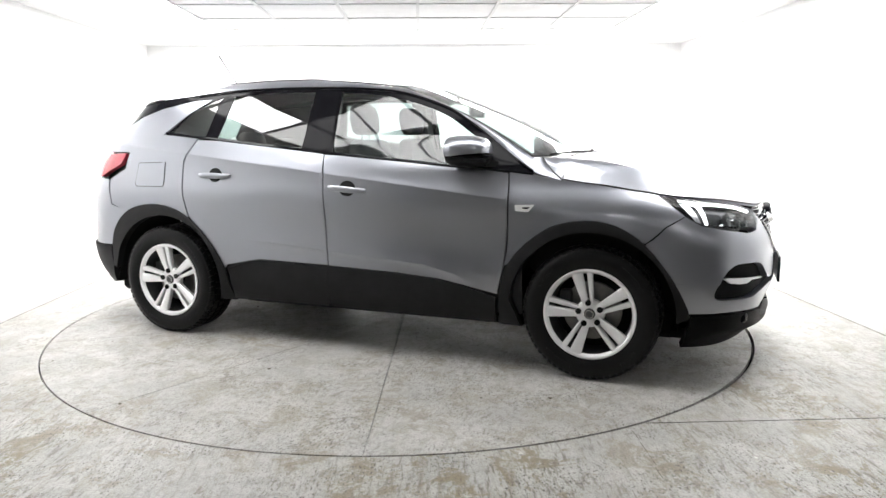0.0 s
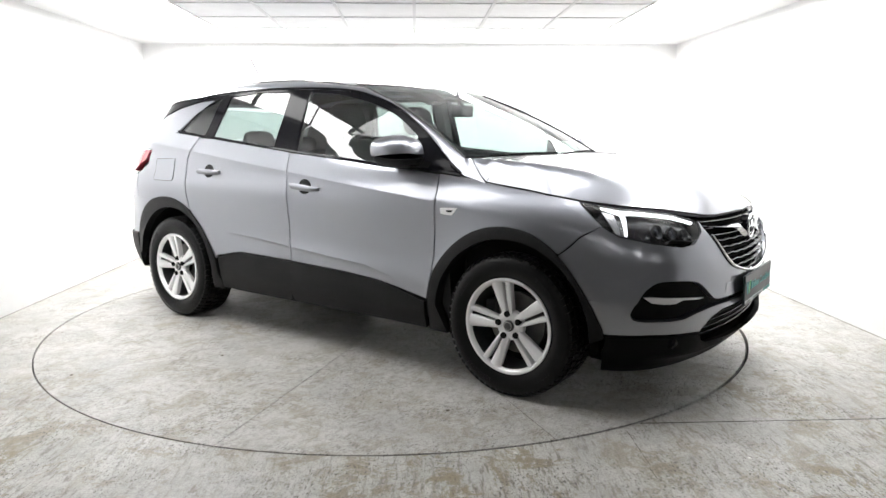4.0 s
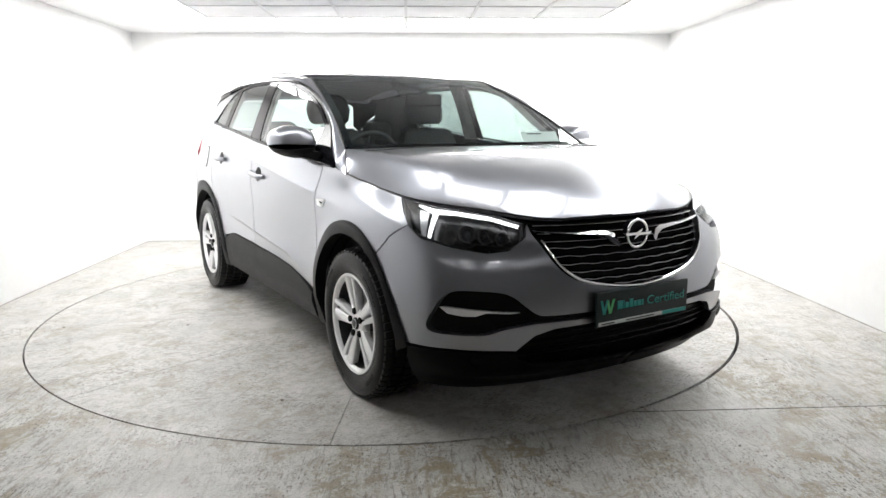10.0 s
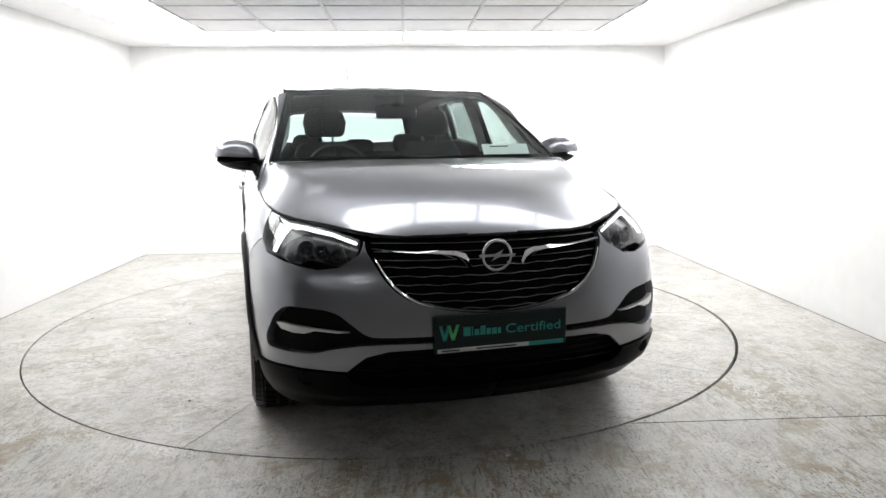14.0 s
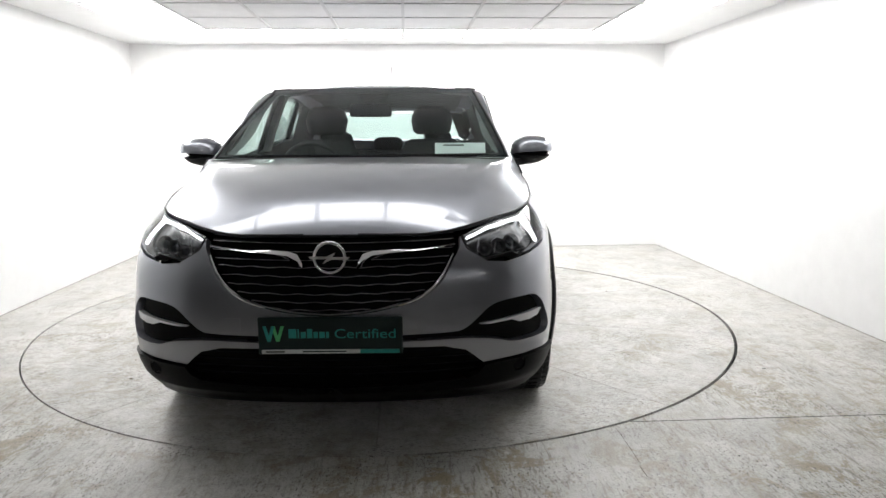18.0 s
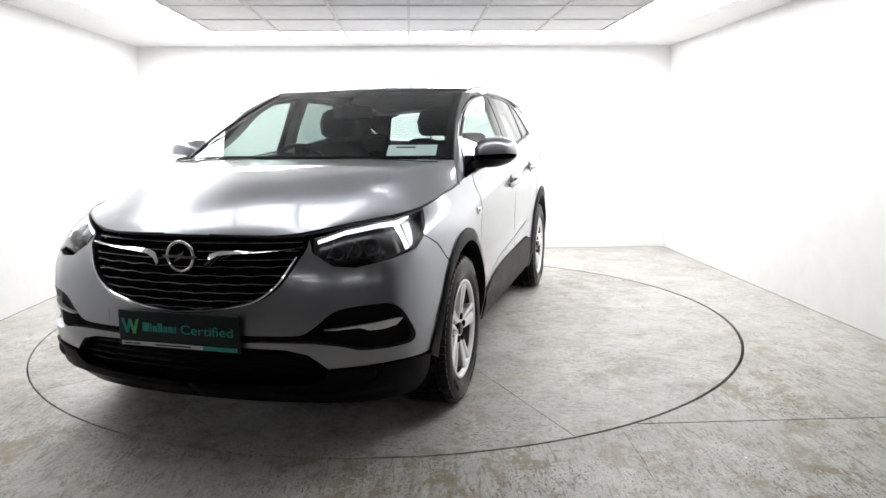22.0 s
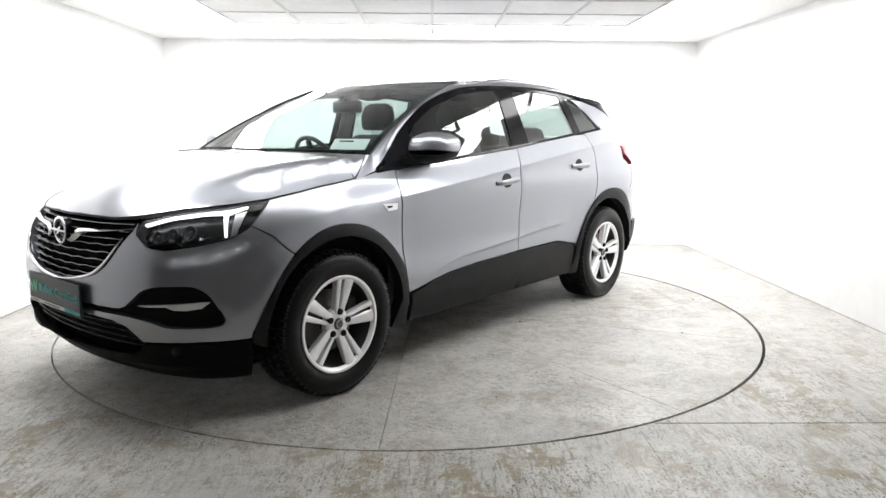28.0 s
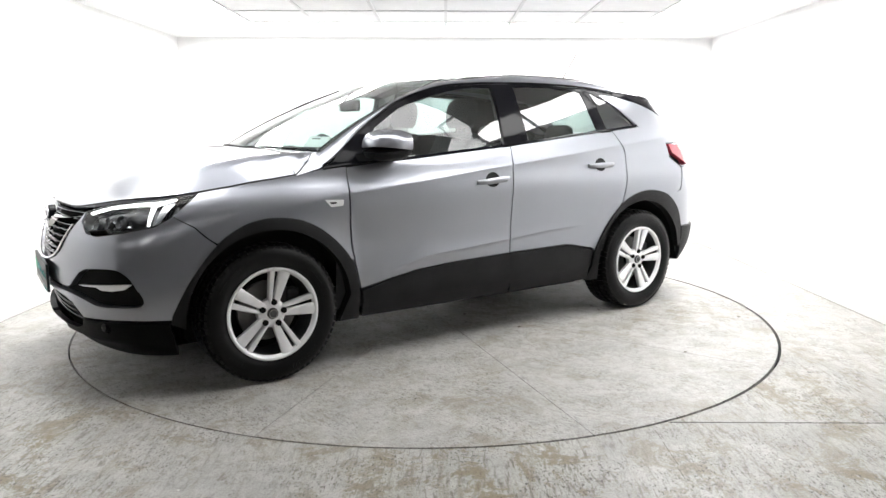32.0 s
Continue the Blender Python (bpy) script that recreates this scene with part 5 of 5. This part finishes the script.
for k, (y0, y1) in enumerate(((-0.238, -0.222), (-0.222, -0.206), (-0.206, -0.190), (-0.190, -0.172))):
    bm = bmesh.new()
    za, zb = (0.555, 0.497) if k % 2 == 0 else (0.497, 0.555)
    w = 0.012
    f = bm.faces.new([bm.verts.new((PXF, y, z)) for y, z in ((y0 - w / 2, za), (y0 + w / 2, za), (y1 + w / 2, zb), (y1 - w / 2, zb))])
    ex = bmesh.ops.extrude_face_region(bm, geom=[f])
    for v in ex["geom"]:
        if isinstance(v, bmesh.types.BMVert):
            v.co.x += 0.0015
    bmesh.ops.recalc_face_normals(bm, faces=bm.faces)
    part("printed_mark", bm, PLATE_TEAL if k < 2 else PLATE_GREEN, plate)
cu = bpy.data.curves.new("lettering", "FONT")
cu.body, cu.size, cu.extrude = "Certified", 0.050, 0.0006
tmp = new("lettering_source", cu)
bpy.context.view_layer.update()
me = bpy.data.meshes.new_from_object(tmp.evaluated_get(bpy.context.evaluated_depsgraph_get()))
bpy.data.objects.remove(tmp)
wid = max(v.co.x for v in me.vertices)
me.transform(Matrix.Translation((PXF + 0.0005, 0.015, 0.508)) @ Matrix(((0, 0, 1, 0), (0.225 / wid, 0, 0, 0), (0, 1, 0, 0), (0, 0, 0, 1))))
me.materials.clear()
me.materials.append(PLATE_TEAL)
lettering = new("lettering", me)
lettering.parent = plate
lettering["label"] = "teal printed word Certified"


# wheels
def wheel(cx, sd):
    y = 0.905
    M = Matrix.Translation((cx, 0, 0.345)) @ Matrix.Diagonal((1, sd, 1, 1))

    def put(bm):
        bm.transform(M)
        bmesh.ops.recalc_face_normals(bm, faces=bm.faces)
        return bm

    lip = [(0.232, y - 0.012), (0.233, y - 0.004), (0.226, y - 0.002), (0.217, y - 0.006), (0.209, y - 0.022), (0.214, y - 0.03), (0.222, y - 0.014), (0.232, y - 0.012)]
    w = smooth(part("wheel", put(bm_lathe(lip, 72)), ALLOY, car, "five twin-spoke silver alloy wheel"), 40)
    barrel = [(0.209, y - 0.023), (0.200, y - 0.10), (0.205, y - 0.20), (0.225, y - 0.21), (0.225, y - 0.205), (0.21, y - 0.15), (0.213, y - 0.028), (0.209, y - 0.023)]
    # barrel takes a near-black alloy: shade between the spokes is put into its colour
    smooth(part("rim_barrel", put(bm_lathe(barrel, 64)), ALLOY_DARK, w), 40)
    ty = [(0.222, y - 0.012), (0.236, y - 0.010), (0.250, y + 0.000), (0.275, y + 0.008), (0.300, y + 0.006), (0.318, y + 0.000), (0.330, y - 0.008), (0.339, y - 0.020)]
    for k in range(5):
        a = y - 0.022 - k * 0.040
        ty += [(0.3385, a), (0.3395, a - 0.015), (0.3390, a - 0.030), (0.332, a - 0.032), (0.332, a - 0.038)]
    ty += [(0.339, y - 0.226), (0.325, y - 0.238), (0.28, y - 0.245), (0.235, y - 0.225), (0.225, y - 0.21), (0.222, y - 0.012)]
    tyre = smooth(part("tyre", put(bm_lathe(ty, 96)), RUBBER, w, "black road tyre"), 40)
    # tread: shoulder lugs and three rows of blocks
    bm = bmesh.new()
    for row, (ya, yb, ra, rb, n, skew) in enumerate(((y - 0.034, y - 0.004, 0.334, 0.3475, 60, 0.0), (y - 0.092, y - 0.046, 0.336, 0.3480, 52, 0.5), (y - 0.148, y - 0.104, 0.336, 0.3480, 52, 0.2), (y - 0.222, y - 0.160, 0.334, 0.3475, 60, 0.7))):
        for k in range(n):
            a, h = 2 * math.pi * (k + skew) / n, 0.36 * 2 * math.pi / n
            tw = 0.018 if row % 2 else -0.012
            lo, hi = [], []
            for da, yy, drop in ((-h, ya, 0), (h, ya, 0), (h, yb, 1), (-h, yb, 1)):
                aa = a + da + (tw if drop else 0)
                cut = 0.010 if (row == 0 and drop) else 0.0
                lo.append(bm.verts.new((math.cos(aa) * (ra - cut), yy, math.sin(aa) * (ra - cut))))
                hi.append(bm.verts.new((math.cos(aa) * (rb - cut), yy - (0.002 if drop else -0.002), math.sin(aa) * (rb - cut))))
            bm.faces.new(hi)
            for i in range(4):
                bm.faces.new((lo[i], lo[(i + 1) % 4], hi[(i + 1) % 4], hi[i]))
    tagged(part("tread", put(bm), RUBBER, w, "blocky tyre tread"), kind="stuff")
    # raised sidewall marks
    bm = bmesh.new()
    for a0, n in ((0.5, 9), (2.3, 7), (3.9, 9), (5.3, 6)):
        for k in range(n):
            a = a0 + k * 0.062
            b2 = bm_box((-0.006, -0.001, -0.010), (0.006, 0.0016, 0.010))
            b2.transform(pose(0, 0, 0, 0, 90 - math.degrees(a), 0))
            b2.transform(Matrix.Translation((math.cos(a) * 0.287, y + 0.0075, math.sin(a) * 0.287)))
            me2 = bpy.data.meshes.new("t")
            b2.to_mesh(me2)
            b2.free()
            bm.from_mesh(me2)
            bpy.data.meshes.remove(me2)
    tagged(part("sidewall_relief", put(bm), CLAD, w, "raised marks on the sidewall"), kind="stuff")
    # spokes: five pairs, joined at the hub
    for k in range(5):
        a = 2 * math.pi * k / 5 + math.radians(98)
        u, v = Vector((math.cos(a), 0, math.sin(a))), Vector((-math.sin(a), 0, math.cos(a)))
        for c0, c1, h0, h1 in ((0.011, 0.037, 0.013, 0.031), (-0.015, -0.028, 0.008, 0.0155)):
            rows = []
            for r, d in ((0.030, -0.028), (0.075, -0.022), (0.13, -0.017), (0.18, -0.013), (0.213, -0.010)):
                t = (r - 0.03) / 0.18
                c, h = c0 + (c1 - c0) * t, h0 + (h1 - h0) * t
                rows.append([u * r + v * (c + e * h) + Vector((0, y + d + q, 0)) for e, q in ((-1, -0.005), (-0.8, 0.0), (0.0, 0.003), (0.8, 0.0), (1, -0.005), (0.8, -0.035), (-0.8, -0.035))])
            smooth(part("spoke", put(bm_loft(rows, closed=True, caps=True)), ALLOY, w), 35)
    smooth(part("hub", put(bm_lathe([(0.0, y - 0.024), (0.045, y - 0.024), (0.062, y - 0.028), (0.072, y - 0.036), (0.074, y - 0.06), (0.0, y - 0.06)], 40)), ALLOY, w), 40)
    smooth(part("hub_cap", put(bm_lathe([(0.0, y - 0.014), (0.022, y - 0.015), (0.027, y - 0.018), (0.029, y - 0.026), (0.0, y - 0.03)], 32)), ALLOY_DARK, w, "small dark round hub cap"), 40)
    smooth(part("hub_ring", put(bm_lathe([(0.0185, y - 0.0155), (0.0185, y - 0.0125), (0.0215, y - 0.0125), (0.0215, y - 0.0155), (0.0185, y - 0.0155)], 28)), CHROME, w), 40)
    for k in range(5):
        a = 2 * math.pi * k / 5 + math.radians(98)
        b = bm_lathe([(0.0, y - 0.013), (0.0130, y - 0.013), (0.0150, y - 0.015), (0.0150, y - 0.05), (0.0, y - 0.05)], 10)
        b.transform(Matrix.Translation((math.cos(a) * 0.057, 0, math.sin(a) * 0.057)))
        smooth(part("wheel_bolt", put(b), MATT_BLACK, w), 40)
    smooth(part("brake_disc", put(bm_lathe([(0.05, y - 0.10), (0.150, y - 0.10), (0.150, y - 0.125), (0.05, y - 0.125), (0.05, y - 0.10)], 48)), STEEL, w), 40)
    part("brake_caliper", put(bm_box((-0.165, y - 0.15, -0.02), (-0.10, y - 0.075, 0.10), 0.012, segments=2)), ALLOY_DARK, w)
    part("wheel_back", put(bm_lathe([(0.0, y - 0.16), (0.205, y - 0.16), (0.205, y - 0.165), (0.0, y - 0.165)], 32)), MATT_BLACK, w)


for cx in (AXLE, -AXLE):
    for sd in (1, -1):
        wheel(cx, sd)

# dark under-body and inner shell behind the panels
part("underbody", bm_box((-1.95, -0.70, 0.20), (1.75, 0.70, 0.34), 0.03), MATT_BLACK, car, "dark under-body")
for a, b in (((-0.80, -0.845, 0.24), (0.82, 0.845, 0.34)),):
    part("sill_beam", bm_box(a, b, 0.02), MATT_BLACK, car)
for sd in (1, -1):
    rows = []
    for x in np.linspace(-0.98, 0.98, 28):
        rows.append([(lambda p: Vector((p.x, (p.y - 0.045) * sd, z)))(skin(*SX(x, z))) for z in np.linspace(0.30, float(np.interp(-x, [-0.95, 0.95], [1.04, 1.215])), 12)])
    smooth(part("door_lining", bm_loft(rows), DASH, car, "dark inner door lining"), 60)
    rows = []
    for x in np.linspace(-0.98, -1.93, 16):
        rows.append([(lambda p: Vector((p.x + 0.02, (p.y - 0.05) * sd, z)))(skin(*SX(x, z))) for z in np.linspace(0.86, float(np.interp(-x, [0.9, 1.3, 1.9], [1.21, 1.26, 1.20])), 8)])
    smooth(part("boot_lining", bm_loft(rows), DASH, car, "dark boot lining"), 60)
    panel("quarter_lining", side((-1.03, 1.20), (-0.93, 1.50), (-1.25, 1.495), (-1.55, 1.47), (-1.72, 1.30), (-1.75, 1.18)), skin, DASH, car, "dark rear quarter lining", (sd,), inset=0, lift=-0.045, depth=0.0, step=0.06)
    # pillar linings seen through the glass
    rows = []
    for x, z in [p for p in A_LOW if 0.0 < p[0] < 0.95]:
        p = skin(*SX(x, z))
        rows.append([Vector((p.x - 0.03, (p.y - 0.025) * sd, p.z - 0.01)), Vector((p.x - 0.09, (p.y - 0.075) * sd, p.z + 0.01))])
    smooth(part("pillar_lining", bm_loft(rows), LINING, car, "pale grey pillar lining"))
    rows = []
    for t in np.linspace(0, 1, 8):
        z = 1.14 + 0.38 * t
        x = -0.24 + 0.02 * t
        p = skin(x, z)
        rows.append([Vector((x + 0.055, (p.y - 0.03) * sd, z)), Vector((x + 0.03, (p.y - 0.065) * sd, z)), Vector((x - 0.05, (p.y - 0.065) * sd, z)), Vector((x - 0.07, (p.y - 0.03) * sd, z))])
    smooth(part("pillar_lining", bm_loft(rows), LINING, car, "pale grey pillar lining"))
part("engine_bay", bm_box((1.0, -0.80, 0.5), (1.60, 0.80, 0.86), 0.04), MATT_BLACK, car)
part("nose_core", bm_box((1.55, -0.66, 0.245), (2.02, 0.66, 0.80), 0.04), MATT_BLACK, car)
part("cabin_floor", bm_box((-1.75, -0.80, 0.34), (1.02, 0.80, 0.40), 0.01), MATT_BLACK, car)

# interior
rows = []
for y in np.linspace(-0.80, 0.80, 33):
    hump = 0.030 * math.exp(-((y + 0.36) / 0.17) ** 2)
    rows.append([Vector((1.15 - 0.20 * y * y, y, 1.10)), Vector((0.90 - 0.1 * y * y, y, 1.108)), Vector((0.70, y, 1.105 + hump)), Vector((0.60, y, 1.075 + hump)), Vector((0.56, y, 0.98)), Vector((0.62, y, 0.75)), Vector((0.66, y, 0.45))])
smooth(part("dashboard", bm_loft(rows), DASH, car, "dark soft dashboard"), 50)
tilt = Matrix.Translation((0.40, -0.36, 1.03)) @ pose(0, 0, 0, 0, -66, 0)
sw = bm_loft([[Vector((0.185 * math.cos(a) + 0.014 * math.cos(b) * math.cos(a), 0.185 * math.sin(a) + 0.014 * math.cos(b) * math.sin(a), 0.014 * math.sin(b))) for b in np.linspace(0, 2 * math.pi, 9)[:-1]] for a in np.linspace(0, 2 * math.pi, 41)], closed=True)
sw.transform(tilt)
steer = smooth(part("steering_wheel", sw, DASH, car, "dark steering wheel"), 60)
b = bm_box((-0.17, -0.02, -0.012), (0.17, 0.02, 0.012), 0.006)
bm_box((-0.07, -0.06, -0.03), (0.05, 0.06, 0.02), 0.012, b)
bm_box((-0.02, -0.17, -0.012), (0.03, 0.17, 0.012), 0.006, b)
b.transform(tilt)
part("steering_hub", b, DASH, steer)


def seat(x, y, wide, back_top, head=True, recl=0.16):
    rows = []
    for z, wd, th in ((0.55, 0.24, 0.09), (0.70, 0.26, 0.10), (0.90, 0.27, 0.09), (1.06, 0.25, 0.075), (back_top - 0.02, 0.19, 0.06), (back_top, 0.15, 0.035)):
        xx = x - (z - 0.55) * recl
        w = wd * wide
        rows.append([Vector((xx + px * th, y + py * w, z)) for px, py in ((0.8, -1), (1.0, -0.85), (0.75, -0.6), (0.7, 0), (0.75, 0.6), (1.0, 0.85), (0.8, 1), (-0.6, 1), (-0.9, 0.6), (-0.9, -0.6), (-0.6, -1))])
    st = smooth(part("seat", bm_loft(rows, closed=True, caps=True), FABRIC, car, "dark fabric seat"), 60)
    part("seat_cushion", bm_box((x - 0.05, y - 0.25 * wide, 0.46), (x + 0.48, y + 0.25 * wide, 0.62), 0.05, segments=3), FABRIC, st)
    return st


def headrest(st, x, y, z, w=0.142, h=0.19, d=0.05):
    rows = []
    for t, k, q in ((0.0, 0.72, 0.7), (0.12, 0.9, 1.0), (0.5, 1.0, 1.1), (0.85, 0.86, 1.0), (1.0, 0.55, 0.5)):
        rows.append([Vector((x - t * h * 0.12 + px * d * q, y + py * w * k, z + t * h)) for px, py in ((1, -0.7), (1.15, 0), (1, 0.7), (0.5, 1), (-0.5, 1), (-1, 0.6), (-1, -0.6), (-0.5, -1), (0.5, -1))])
    smooth(part("headrest", bm_loft(rows, closed=True, caps=True), FABRIC, st), 60)
    for s in (-0.05, 0.05):
        smooth(part("headrest_post", bm_tube([(x, y + s, z - 0.10), (x - 0.004, y + s, z + 0.02)], 0.006, 6), STEEL, st))


for y in (-0.36, 0.36):
    st = seat(-0.05, y, 0.95, 1.22)
    headrest(st, -0.17, y, 1.25)
st = seat(-0.86, 0.0, 2.6, 1.14, recl=0.22)
for y in (-0.40, 0.0, 0.40):
    headrest(st, -1.00, y, 1.135, 0.12, 0.14 if y else 0.10)
b = bm_box((0.43, -0.125, 1.352), (0.462, 0.125, 1.428), 0.014, segments=3)
rm = smooth(part("rear_view_mirror", b, GLOSS_BLACK, car, "dark interior mirror"), 50)
part("mirror_stem", bm_box((0.43, -0.02, 1.41), (0.46, 0.02, 1.445), 0.006), GLOSS_BLACK, rm)
part("sensor_cover", bm_loft([[Vector((0.30, -0.07, 1.45)), Vector((0.30, 0.07, 1.45)), Vector((0.22, 0.05, 1.435)), Vector((0.22, -0.05, 1.435))], [Vector((0.17, -0.10, 1.51)), Vector((0.17, 0.10, 1.51)), Vector((0.07, 0.08, 1.51)), Vector((0.07, -0.08, 1.51))]], closed=True, caps=True), DASH, rm)
b = bm_box((-0.06, -0.135, -0.001), (0.06, 0.135, 0.001))
b.transform(Matrix.Translation((0.93, 0.52, 1.152)) @ pose(0, 0, 0, 0, 52, 0))
paper = part("paper_sheet", b, PAPER, car, "white printed sheet on the dashboard")
b = bm_box((-0.048, -0.09, 0.0012), (-0.040, 0.02, 0.0018))
b.transform(Matrix.Translation((0.93, 0.52, 1.152)) @ pose(0, 0, 0, 0, 52, 0))
part("printed_line", b, GLOSS_BLACK, paper)


def motions():
    TURN = ((0, -23.31), (2, -31.05), (4, -38.54), (6, -46.23), (8, -53.74), (10, -61.37), (12, -69.27), (14, -77.16), (16, -84.93), (18, -92.63), (20, -100.21), (22, -107.85), (24, -115.5), (26, -123.0), (28, -130.49), (30, -137.93), (32, -145.23))
    walk(disc, [(t, pose(0, 0, 0, 0, 0, a)) for t, a in TURN])
    walk(car, [(t, pose(0, 0, 0, 0, 0, a) @ pose(CAR_X, CAR_Y, 0)) for t, a in TURN])


motions()
